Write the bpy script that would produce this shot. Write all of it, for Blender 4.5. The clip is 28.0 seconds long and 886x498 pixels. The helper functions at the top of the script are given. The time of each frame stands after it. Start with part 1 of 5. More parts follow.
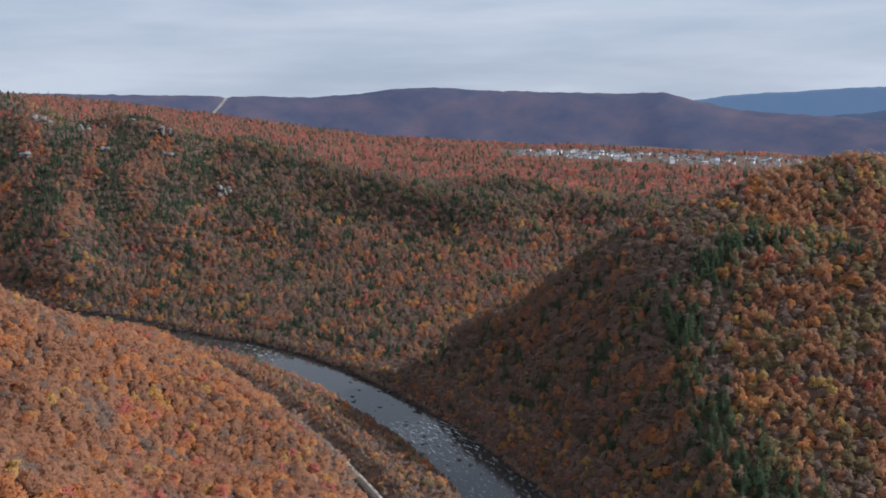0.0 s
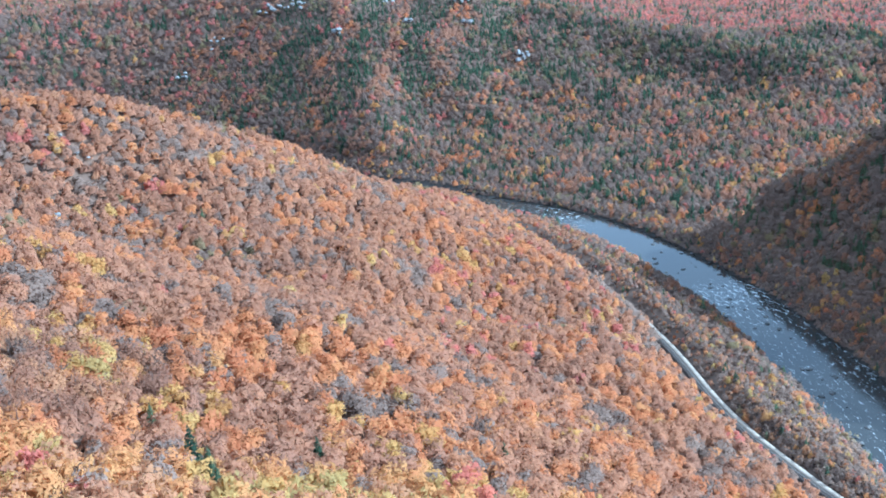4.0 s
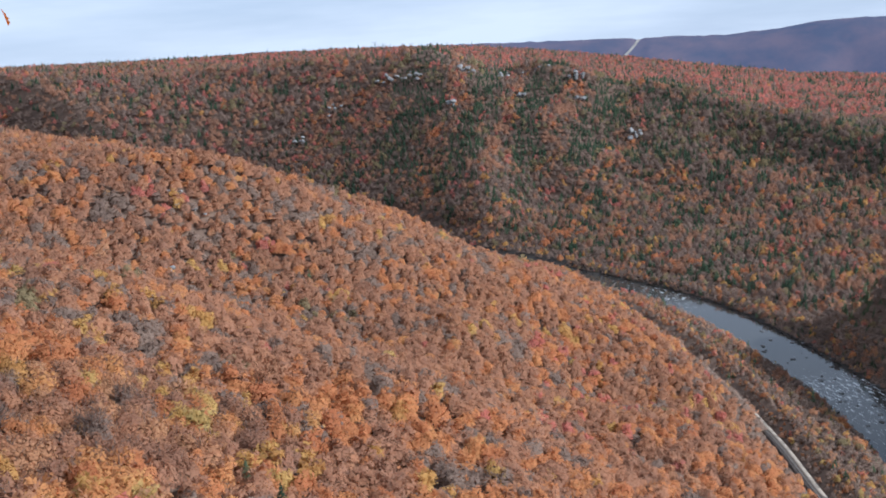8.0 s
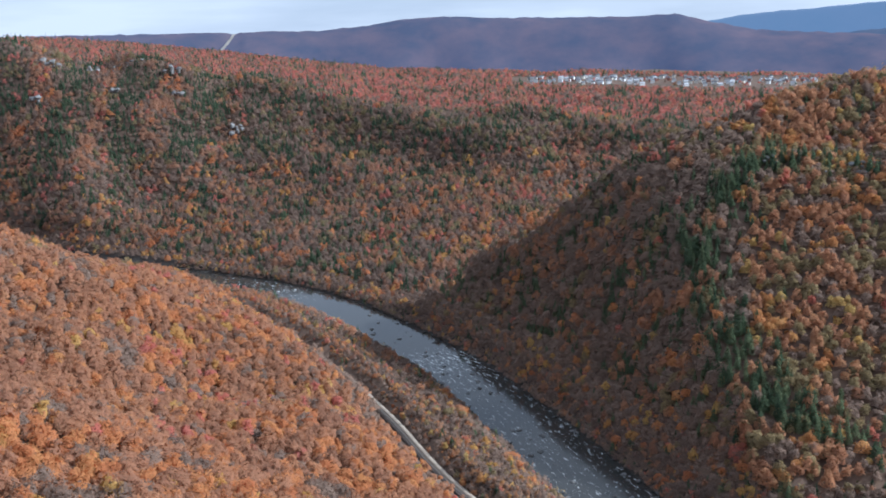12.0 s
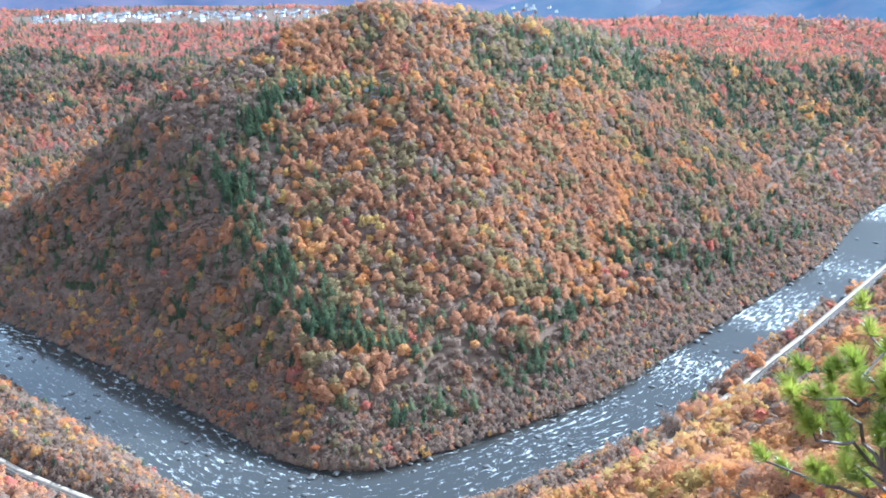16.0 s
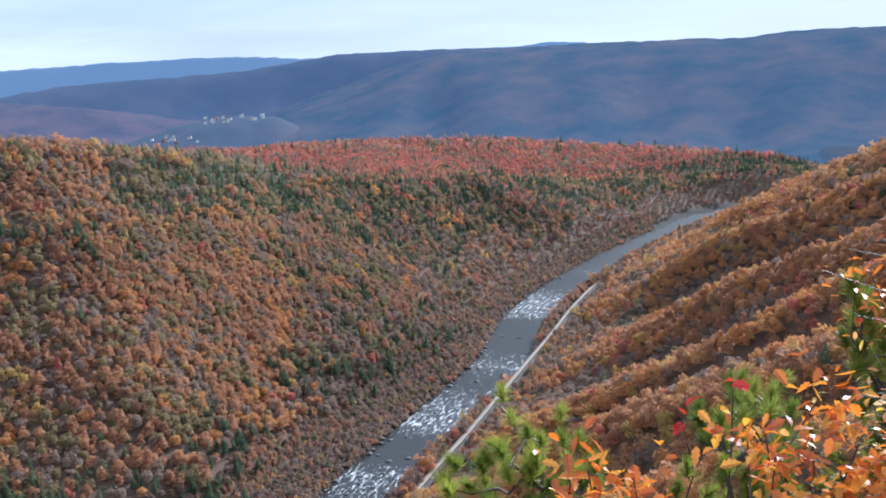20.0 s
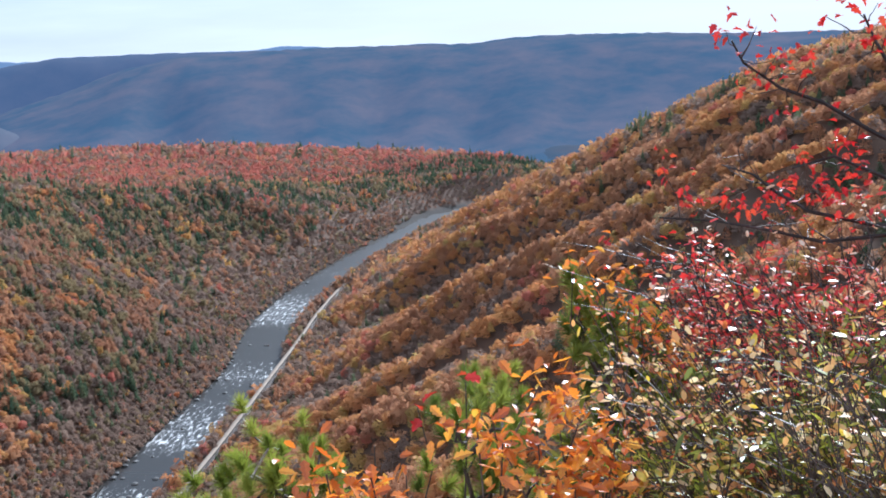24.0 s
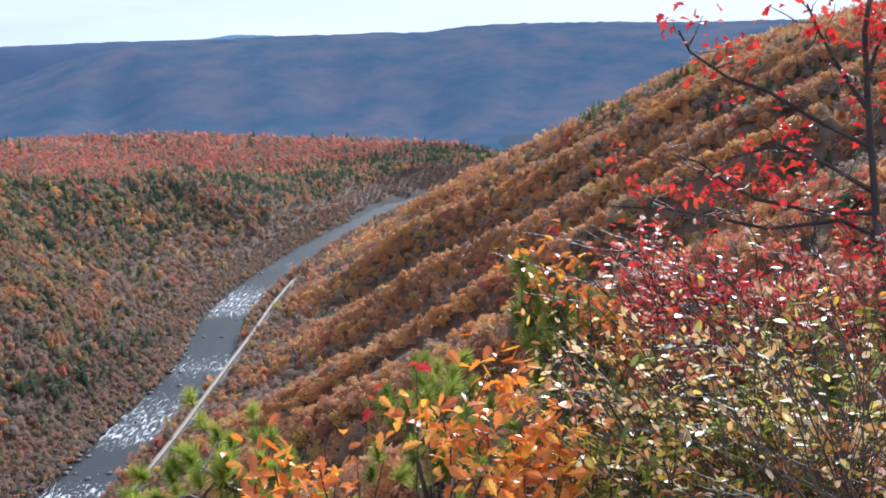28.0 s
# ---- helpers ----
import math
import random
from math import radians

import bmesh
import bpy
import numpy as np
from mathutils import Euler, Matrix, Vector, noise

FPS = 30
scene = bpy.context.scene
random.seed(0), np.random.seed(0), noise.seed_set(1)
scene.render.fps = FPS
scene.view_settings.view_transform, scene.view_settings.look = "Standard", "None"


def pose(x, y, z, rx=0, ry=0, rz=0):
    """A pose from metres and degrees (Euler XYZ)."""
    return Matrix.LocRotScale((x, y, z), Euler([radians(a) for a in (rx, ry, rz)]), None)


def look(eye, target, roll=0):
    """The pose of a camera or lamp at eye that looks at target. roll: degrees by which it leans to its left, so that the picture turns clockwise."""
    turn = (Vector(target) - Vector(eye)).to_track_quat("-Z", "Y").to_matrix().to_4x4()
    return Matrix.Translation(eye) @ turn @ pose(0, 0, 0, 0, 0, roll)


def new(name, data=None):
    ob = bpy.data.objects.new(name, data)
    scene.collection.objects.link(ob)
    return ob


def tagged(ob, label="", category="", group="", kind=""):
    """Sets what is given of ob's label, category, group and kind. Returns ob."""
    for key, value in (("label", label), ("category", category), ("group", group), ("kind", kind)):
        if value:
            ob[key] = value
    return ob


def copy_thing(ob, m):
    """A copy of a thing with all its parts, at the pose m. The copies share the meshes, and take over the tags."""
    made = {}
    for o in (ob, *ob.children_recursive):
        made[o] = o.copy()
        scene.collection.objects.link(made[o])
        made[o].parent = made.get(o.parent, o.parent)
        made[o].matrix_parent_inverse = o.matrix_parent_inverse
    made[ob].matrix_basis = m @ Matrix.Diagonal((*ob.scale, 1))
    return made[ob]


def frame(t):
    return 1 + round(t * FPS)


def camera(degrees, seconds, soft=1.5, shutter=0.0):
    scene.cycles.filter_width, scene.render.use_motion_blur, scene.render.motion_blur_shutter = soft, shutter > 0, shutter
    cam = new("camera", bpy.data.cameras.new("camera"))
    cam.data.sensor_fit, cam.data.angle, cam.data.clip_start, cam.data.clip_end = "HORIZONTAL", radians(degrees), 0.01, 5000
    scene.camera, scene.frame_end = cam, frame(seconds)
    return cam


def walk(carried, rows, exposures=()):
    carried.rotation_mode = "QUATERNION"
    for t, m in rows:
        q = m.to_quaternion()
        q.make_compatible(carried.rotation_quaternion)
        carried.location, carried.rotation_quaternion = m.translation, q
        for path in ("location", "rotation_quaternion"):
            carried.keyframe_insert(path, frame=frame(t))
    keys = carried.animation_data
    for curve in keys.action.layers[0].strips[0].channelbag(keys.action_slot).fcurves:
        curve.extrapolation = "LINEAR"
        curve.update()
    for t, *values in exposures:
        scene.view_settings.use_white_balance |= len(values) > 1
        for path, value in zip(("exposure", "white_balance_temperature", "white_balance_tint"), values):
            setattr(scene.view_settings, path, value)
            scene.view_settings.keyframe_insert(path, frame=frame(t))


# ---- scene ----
cam = camera(47.5, 28.0, soft=1.75)
EYE = 245.0  # metres above the river
ROWS = [(0, 81.37, 0.78, -1.83),
        (0.5, 81.98, 2.66, -1.24),
        (1, 76.39, 4.63, 0.36),
        (1.5, 74.23, 5.74, -0.22),
        (2, 73.14, 5.06, 1.81),
        (2.5, 73.38, 5.65, 4.98),
        (3, 73.49, 5.55, 6.76),
        (3.5, 73.79, 5.22, 10.99),
        (4, 74.45, 5.37, 14.52),
        (4.5, 75.79, 5.72, 17.62),
        (6.5, 79.23, 3.95, 24.74),
        (7, 78.93, 3.80, 24.32),
        (7.5, 79.01, 3.32, 23.19),
        (8, 79.00, 3.59, 20.99),
        (8.5, 78.86, 3.51, 18.67),
        (9, 78.68, 3.44, 16.80),
        (9.5, 78.90, 3.09, 14.57),
        (10, 79.08, 3.19, 11.51),
        (10.5, 78.48, 2.57, 8.38),
        (11, 78.05, 2.61, 6.34),
        (11.5, 77.14, 2.80, 2.91),
        (12, 77.49, 2.66, -1.30),
        (12.5, 76.86, 2.78, -4.98),
        (13, 76.62, 2.41, -9.53),
        (13.5, 76.41, 2.45, -14.76),
        (15.5, 73.05, 2.54, -24.38),
        (16, 72.71, 2.60, -27.88),
        (16.5, 73.70, 1.85, -31.44),
        (17, 74.22, 2.16, -34.16),
        (17.5, 75.00, 1.87, -37.71),
        (18, 75.74, 1.84, -40.79),
        (18.5, 75.62, 2.17, -43.13),
        (19, 76.28, 2.55, -44.66),
        (19.5, 79.30, 2.93, -46.35),
        (20, 78.66, 3.47, -47.93),
        (20.5, 77.63, 3.34, -48.89),
        (22.5, 78.26, 3.42, -55.68),
        (23, 78.13, 3.05, -57.70),
        (23.5, 78.55, 2.84, -59.75),
        (24, 78.06, 3.07, -62.65),
        (24.5, 78.22, 3.39, -64.02),
        (25, 78.24, 3.25, -65.56),
        (25.5, 78.36, 3.18, -66.30),
        (26, 78.26, 3.38, -66.15),
        (26.5, 78.33, 3.31, -66.13),
        (27, 78.18, 3.20, -65.62),
        (27.5, 77.73, 3.19, -65.56),
        (28, 77.31, 2.98, -65.23)]
# the holder shifts a hand's width sideways while turning
SHIFT = ((0, 0), (15.5, 0), (18, 0.035), (20.5, 0.06), (22.5, 0.078), (24.5, 0.1), (28, 0.115))
side = [np.interp(r[0], [p[0] for p in SHIFT], [p[1] for p in SHIFT]) for r in ROWS]
walk(cam, [(t, pose(0.63 * m, -0.78 * m, EYE, rx, ry, rz)) for m, (t, rx, ry, rz) in zip(side, ROWS)],
     [(0, 0.05, 5300, 9), (0.8, 0.1, 5300, 9), (1.6, 1.3, 4050, -1), (4.5, 1.3, 4050, -4), (6.5, 0.5, 5000, 7), (12.5, 0.5, 4900, 6), (13.3, 1.6, 4600, 0), (18.5, 1.75, 4450, 0), (19.5, 0.68, 4800, 7), (28, 0.8, 4950, 8)])

# ---- sky and sun ----
SUN_AZ, SUN_EL = -84.0, 29.5  # degrees to the left of straight ahead, degrees up
world = bpy.data.worlds.new("sky")
scene.world = world
world.use_nodes = True
wn, wl = world.node_tree.nodes, world.node_tree.links
wn.clear()
sky = wn.new("ShaderNodeTexSky")
sky.sky_type, sky.sun_disc = "NISHITA", False
sky.sun_elevation, sky.sun_rotation = radians(SUN_EL), radians(-SUN_AZ)
sky.air_density, sky.dust_density = 1.0, 0.7
tc, mp = wn.new("ShaderNodeTexCoord"), wn.new("ShaderNodeMapping")
mp.inputs["Scale"].default_value = (1.2, 1.2, 9.0)
mp.inputs["Rotation"].default_value = (radians(4), 0, 0)
cl = wn.new("ShaderNodeTexNoise")
cl.inputs["Scale"].default_value, cl.inputs["Detail"].default_value, cl.inputs["Roughness"].default_value = 2.2, 6, 0.55
ramp = wn.new("ShaderNodeMapRange")
ramp.inputs["From Min"].default_value, ramp.inputs["From Max"].default_value = 0.28, 0.62
ramp.inputs["To Min"].default_value, ramp.inputs["To Max"].default_value = 0.84, 0.99
mix = wn.new("ShaderNodeMix")
mix.data_type = "RGBA"
veil = wn.new("ShaderNodeMix")
veil.data_type = "RGBA"
veil.inputs["A"].default_value, veil.inputs["B"].default_value = (5.5, 5.55, 5.8, 1), (7.3, 7.05, 6.8, 1)
bg, wout = wn.new("ShaderNodeBackground"), wn.new("ShaderNodeOutputWorld")
bg.inputs["Strength"].default_value = 0.086
wl.new(tc.outputs["Generated"], mp.inputs["Vector"])
wl.new(mp.outputs["Vector"], cl.inputs["Vector"])
wl.new(cl.outputs["Fac"], ramp.inputs["Value"])
wl.new(ramp.outputs["Result"], mix.inputs["Factor"])
band = wn.new("ShaderNodeMapRange")
band.inputs["From Min"].default_value, band.inputs["From Max"].default_value = 0.36, 0.64
wl.new(cl.outputs["Fac"], band.inputs["Value"])
wl.new(band.outputs["Result"], veil.inputs["Factor"])
wl.new(veil.outputs["Result"], mix.inputs["B"])
wl.new(sky.outputs["Color"], mix.inputs["A"])
wl.new(mix.outputs["Result"], bg.inputs["Color"])
wl.new(bg.outputs["Background"], wout.inputs["Surface"])
sun_data = bpy.data.lights.new("sun", "SUN")
sun_data.energy, sun_data.angle, sun_data.color = 5.0, radians(2.0), (1.0, 0.92, 0.80)
sun = new("sun", sun_data)
toward = Vector((-math.sin(radians(SUN_AZ)) * math.cos(radians(SUN_EL)), math.cos(radians(SUN_AZ)) * math.cos(radians(SUN_EL)), math.sin(radians(SUN_EL))))
sun.matrix_world = look(toward * 100 + Vector((0, 0, 300)), Vector((0, 0, 300)))


# ---- materials ----
def nodes_of(name):
    m = bpy.data.materials.new(name)
    m.use_nodes = True
    n, l = m.node_tree.nodes, m.node_tree.links
    n.clear()
    out = n.new("ShaderNodeOutputMaterial")
    return m, n, l, out


def noise_at(n, l, scale, detail=4, rough=0.55, vec=None, stretch=None):
    c = n.new("ShaderNodeTexCoord")
    src = c.outputs["Object"] if vec is None else vec
    if stretch:
        mpp = n.new("ShaderNodeMapping")
        mpp.inputs["Scale"].default_value = stretch
        l.new(src, mpp.inputs["Vector"])
        src = mpp.outputs["Vector"]
    t = n.new("ShaderNodeTexNoise")
    t.inputs["Scale"].default_value, t.inputs["Detail"].default_value, t.inputs["Roughness"].default_value = scale, detail, rough
    l.new(src, t.inputs["Vector"])
    return t.outputs["Fac"]


def ramp_of(n, l, fac, stops):
    r = n.new("ShaderNodeValToRGB")
    e = r.color_ramp.elements
    while len(e) < len(stops):
        e.new(0.5)
    for k, (p, c) in enumerate(stops):
        e[k].position, e[k].color = p, (*c, 1)
    l.new(fac, r.inputs["Fac"])
    return r.outputs["Color"]


def rough_mat(name, stops, scale, rough=0.9, bump=0.3, bump_scale=None, detail=6, spec=0.3, stretch=None):
    """A matt surface whose colour runs through stops by noise, with a fine relief."""
    m, n, l, out = nodes_of(name)
    p = n.new("ShaderNodeBsdfPrincipled")
    p.inputs["Roughness"].default_value, p.inputs["Specular IOR Level"].default_value = rough, spec
    l.new(ramp_of(n, l, noise_at(n, l, scale, detail, 0.6, stretch=stretch), stops), p.inputs["Base Color"])
    b = n.new("ShaderNodeBump")
    b.inputs["Strength"].default_value, b.inputs["Distance"].default_value = bump, 0.5 / (bump_scale or scale * 4)
    l.new(noise_at(n, l, bump_scale or scale * 4, 4, 0.6), b.inputs["Height"])
    l.new(b.outputs["Normal"], p.inputs["Normal"])
    l.new(p.outputs["BSDF"], out.inputs["Surface"])
    return m


def leaf_mat(name, stops, translucent=0.35, rough=0.55, gloss=0.0, patch=0.012, single=False):
    """Foliage: each tree by its tint, each leaf by chance, each stand by a wide noise."""
    m, n, l, out = nodes_of(name)
    if single:
        a = n.new("ShaderNodeObjectInfo")
        own = a.outputs["Random"]
    else:
        a = n.new("ShaderNodeAttribute")
        a.attribute_name = "tint"
        own = a.outputs["Fac"]
    geo = n.new("ShaderNodeNewGeometry")
    mul = n.new("ShaderNodeMath")
    mul.operation = "MULTIPLY_ADD"
    mul.inputs[1].default_value, mul.inputs[2].default_value = 0.10, -0.05
    l.new(geo.outputs["Random Per Island"], mul.inputs[0])
    wide = n.new("ShaderNodeMath")
    wide.operation = "MULTIPLY_ADD"
    wide.inputs[1].default_value, wide.inputs[2].default_value = 0.5, -0.25
    l.new(noise_at(n, l, patch, 3, 0.6), wide.inputs[0])
    add, add2 = n.new("ShaderNodeMath"), n.new("ShaderNodeMath")
    l.new(own, add.inputs[0])
    l.new(mul.outputs["Value"], add.inputs[1])
    l.new(add.outputs["Value"], add2.inputs[0])
    l.new(wide.outputs["Value"], add2.inputs[1])
    fine, add3 = n.new("ShaderNodeMath"), n.new("ShaderNodeMath")
    fine.operation = "MULTIPLY_ADD"
    fine.inputs[1].default_value, fine.inputs[2].default_value = 0.7, -0.35
    l.new(noise_at(n, l, max(0.8, patch * 3), 3, 0.7), fine.inputs[0])
    l.new(add2.outputs["Value"], add3.inputs[0])
    l.new(fine.outputs["Value"], add3.inputs[1])
    col = ramp_of(n, l, add3.outputs["Value"], stops)
    if patch < 1:
        clump, hue = n.new("ShaderNodeMapRange"), n.new("ShaderNodeHueSaturation")
        clump.inputs["From Min"].default_value, clump.inputs["From Max"].default_value = 0.3, 0.7
        clump.inputs["To Min"].default_value, clump.inputs["To Max"].default_value = 0.86, 1.14
        l.new(noise_at(n, l, 0.75, 5, 0.75), clump.inputs["Value"])
        l.new(clump.outputs["Result"], hue.inputs["Value"])
        l.new(col, hue.inputs["Color"])
        col = hue.outputs["Color"]
    d, tr, mx = n.new("ShaderNodeBsdfDiffuse"), n.new("ShaderNodeBsdfTranslucent"), n.new("ShaderNodeMixShader")
    l.new(col, d.inputs["Color"])
    l.new(col, tr.inputs["Color"])
    mx.inputs["Fac"].default_value = translucent
    l.new(d.outputs["BSDF"], mx.inputs[1])
    l.new(tr.outputs["BSDF"], mx.inputs[2])
    last = mx
    if patch < 1:
        gap, hole, mx3 = n.new("ShaderNodeMapRange"), n.new("ShaderNodeBsdfTransparent"), n.new("ShaderNodeMixShader")
        gap.inputs["From Min"].default_value, gap.inputs["From Max"].default_value = 0.46, 0.50
        l.new(noise_at(n, l, 1.35, 3, 0.7), gap.inputs["Value"])
        l.new(gap.outputs["Result"], mx3.inputs["Fac"])
        l.new(hole.outputs["BSDF"], mx3.inputs[1])
        l.new(mx.outputs["Shader"], mx3.inputs[2])
        last = mx3
    if gloss:
        g, mx2 = n.new("ShaderNodeBsdfGlossy"), n.new("ShaderNodeMixShader")
        g.inputs["Roughness"].default_value = rough
        mx2.inputs["Fac"].default_value = gloss
        l.new(mx.outputs["Shader"], mx2.inputs[1])
        l.new(g.outputs["BSDF"], mx2.inputs[2])
        last = mx2
    l.new(last.outputs["Shader"], out.inputs["Surface"])
    return m


FOLIAGE = {
    "rust_oak": ("rust_oak_leaves", [(0.0, (0.318, 0.172, 0.112)), (0.35, (0.398, 0.206, 0.123)), (0.7, (0.466, 0.236, 0.129)), (1.0, (0.53, 0.29, 0.15))], 0.5),
    "orange_maple": ("orange_maple_leaves", [(0.0, (0.465, 0.182, 0.085)), (0.5, (0.54, 0.24, 0.10)), (1.0, (0.60, 0.33, 0.125))], 0.5),
    "yellow_birch": ("yellow_birch_leaves", [(0.0, (0.506, 0.264, 0.094)), (0.5, (0.572, 0.341, 0.110)), (1.0, (0.506, 0.374, 0.143))], 0.5),
    "red_maple": ("red_maple_leaves", [(0.0, (0.440, 0.160, 0.127)), (0.5, (0.528, 0.182, 0.132)), (1.0, (0.594, 0.220, 0.143))], 0.5),
    "bare_tree": ("bare_twigs", [(0.0, (0.215, 0.150, 0.118)), (0.5, (0.285, 0.20, 0.152)), (1.0, (0.35, 0.25, 0.19))], 0.5),
    "pine": ("pine_needles", [(0.0, (0.055, 0.081, 0.051)), (0.5, (0.105, 0.136, 0.077)), (1.0, (0.187, 0.209, 0.110))], 0.5),
    "olive_oak": ("olive_oak_leaves", [(0.0, (0.22, 0.172, 0.094)), (0.5, (0.29, 0.22, 0.116)), (1.0, (0.355, 0.267, 0.138))], 0.5),
}
LEAF = {k: leaf_mat(n, s, t) for k, (n, s, t) in FOLIAGE.items()}
SINGLE_MAT = {k: leaf_mat("single_" + n, s, t, single=True) for k, (n, s, t) in FOLIAGE.items()}
NEAR = {
    "oak": leaf_mat("near_oak_leaf", [(0.0, (0.50, 0.11, 0.012)), (0.5, (0.74, 0.22, 0.018)), (1.0, (0.84, 0.44, 0.035))], 0.5, 0.3, 0.055, 3.0, True),
    "maple": leaf_mat("near_maple_leaf", [(0.0, (0.46, 0.012, 0.015)), (0.5, (0.66, 0.035, 0.025)), (1.0, (0.66, 0.10, 0.035))], 0.35, 0.32, 0.04, 3.0, True),
    "berry": leaf_mat("red_shrub_leaf", [(0.0, (0.50, 0.02, 0.025)), (0.45, (0.80, 0.05, 0.04)), (0.78, (0.82, 0.15, 0.06)), (0.9, (0.80, 0.45, 0.25)), (1.0, (0.85, 0.72, 0.55))], 0.42, 0.36, 0.05, 3.0),
    "pale": leaf_mat("pale_shrub_leaf", [(0.0, (0.46, 0.10, 0.03)), (0.25, (0.68, 0.26, 0.06)), (0.5, (0.84, 0.50, 0.16)), (0.72, (0.88, 0.70, 0.40)), (0.86, (0.86, 0.58, 0.04)), (1.0, (0.30, 0.33, 0.04))], 0.45, 0.36, 0.05, 3.0),
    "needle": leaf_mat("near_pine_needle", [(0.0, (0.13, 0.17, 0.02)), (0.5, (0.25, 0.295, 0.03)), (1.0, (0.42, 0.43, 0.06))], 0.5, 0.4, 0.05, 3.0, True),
    # darker copy of the needles above, with shade put into the colour
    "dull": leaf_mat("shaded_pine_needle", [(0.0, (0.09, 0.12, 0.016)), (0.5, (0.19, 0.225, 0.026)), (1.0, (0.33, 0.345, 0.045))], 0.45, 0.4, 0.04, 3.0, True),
    "laurel": leaf_mat("laurel_leaf", [(0.0, (0.10, 0.13, 0.014)), (0.5, (0.27, 0.29, 0.028)), (0.8, (0.46, 0.43, 0.05)), (1.0, (0.74, 0.50, 0.08))], 0.45, 0.28, 0.035, 3.0),
}
DARKBARK = rough_mat("dark_bark", [(0.3, (0.022, 0.016, 0.014)), (0.6, (0.06, 0.048, 0.042)), (0.85, (0.22, 0.20, 0.19))], 7.0, bump=0.5, rough=0.55)
BARK = rough_mat("bark", [(0.3, (0.07, 0.055, 0.045)), (0.7, (0.20, 0.165, 0.14))], 0.8, bump=0.6)
def ground_mat():
    """Leaf litter, giving way to grey-brown stones beside the water."""
    m, n, l, out = nodes_of("leaf_litter")
    p = n.new("ShaderNodeBsdfPrincipled")
    p.inputs["Roughness"].default_value, p.inputs["Specular IOR Level"].default_value = 0.95, 0.2
    lit = ramp_of(n, l, noise_at(n, l, 0.06, 10, 0.65), [(0.25, (0.075, 0.052, 0.040)), (0.5, (0.125, 0.082, 0.058)), (0.75, (0.18, 0.118, 0.08))])
    sto = ramp_of(n, l, noise_at(n, l, 0.5, 8, 0.7), [(0.3, (0.025, 0.021, 0.018)), (0.55, (0.05, 0.042, 0.035)), (0.75, (0.10, 0.084, 0.07))])
    geo, sep, mr, mx = n.new("ShaderNodeNewGeometry"), n.new("ShaderNodeSeparateXYZ"), n.new("ShaderNodeMapRange"), n.new("ShaderNodeMix")
    l.new(geo.outputs["Position"], sep.inputs["Vector"])
    l.new(sep.outputs["Z"], mr.inputs["Value"])
    mr.inputs["From Min"].default_value, mr.inputs["From Max"].default_value = 3.0, 8.0
    mx.data_type = "RGBA"
    l.new(mr.outputs["Result"], mx.inputs["Factor"])
    l.new(sto, mx.inputs["A"])
    l.new(lit, mx.inputs["B"])
    l.new(mx.outputs["Result"], p.inputs["Base Color"])
    bp = n.new("ShaderNodeBump")
    bp.inputs["Strength"].default_value, bp.inputs["Distance"].default_value = 0.5, 0.4
    l.new(noise_at(n, l, 0.6, 6, 0.6), bp.inputs["Height"])
    l.new(bp.outputs["Normal"], p.inputs["Normal"])
    l.new(p.outputs["BSDF"], out.inputs["Surface"])
    return m


GROUND = ground_mat()
TWIG = rough_mat("grey_twig", [(0.3, (0.045, 0.03, 0.022)), (0.6, (0.12, 0.082, 0.06)), (0.85, (0.32, 0.27, 0.23))], 9.0, bump=0.5, rough=0.6)
ROCK = rough_mat("pale_rock", [(0.3, (0.15, 0.142, 0.135)), (0.6, (0.25, 0.238, 0.225)), (0.8, (0.36, 0.345, 0.325))], 0.35, bump=0.8, detail=8)
BOULDER = rough_mat("river_rock", [(0.3, (0.05, 0.048, 0.046)), (0.7, (0.17, 0.16, 0.15))], 0.6, bump=0.6, rough=0.6)
BALLAST = rough_mat("ballast", [(0.3, (0.045, 0.036, 0.03)), (0.7, (0.085, 0.07, 0.06))], 1.2, bump=0.7)
GRAVEL = rough_mat("pale_gravel", [(0.3, (0.24, 0.19, 0.145)), (0.7, (0.36, 0.295, 0.23))], 0.5, bump=0.4)
STEEL = rough_mat("rusted_rail", [(0.3, (0.12, 0.085, 0.065)), (0.7, (0.22, 0.17, 0.14))], 2.0, rough=0.5)
WHITEWALL = rough_mat("white_siding", [(0.3, (0.70, 0.70, 0.68)), (0.7, (0.82, 0.82, 0.80))], 0.1, bump=0.1)
GREYROOF = rough_mat("grey_shingle", [(0.3, (0.10, 0.10, 0.11)), (0.7, (0.30, 0.29, 0.29))], 0.03, bump=0.2)


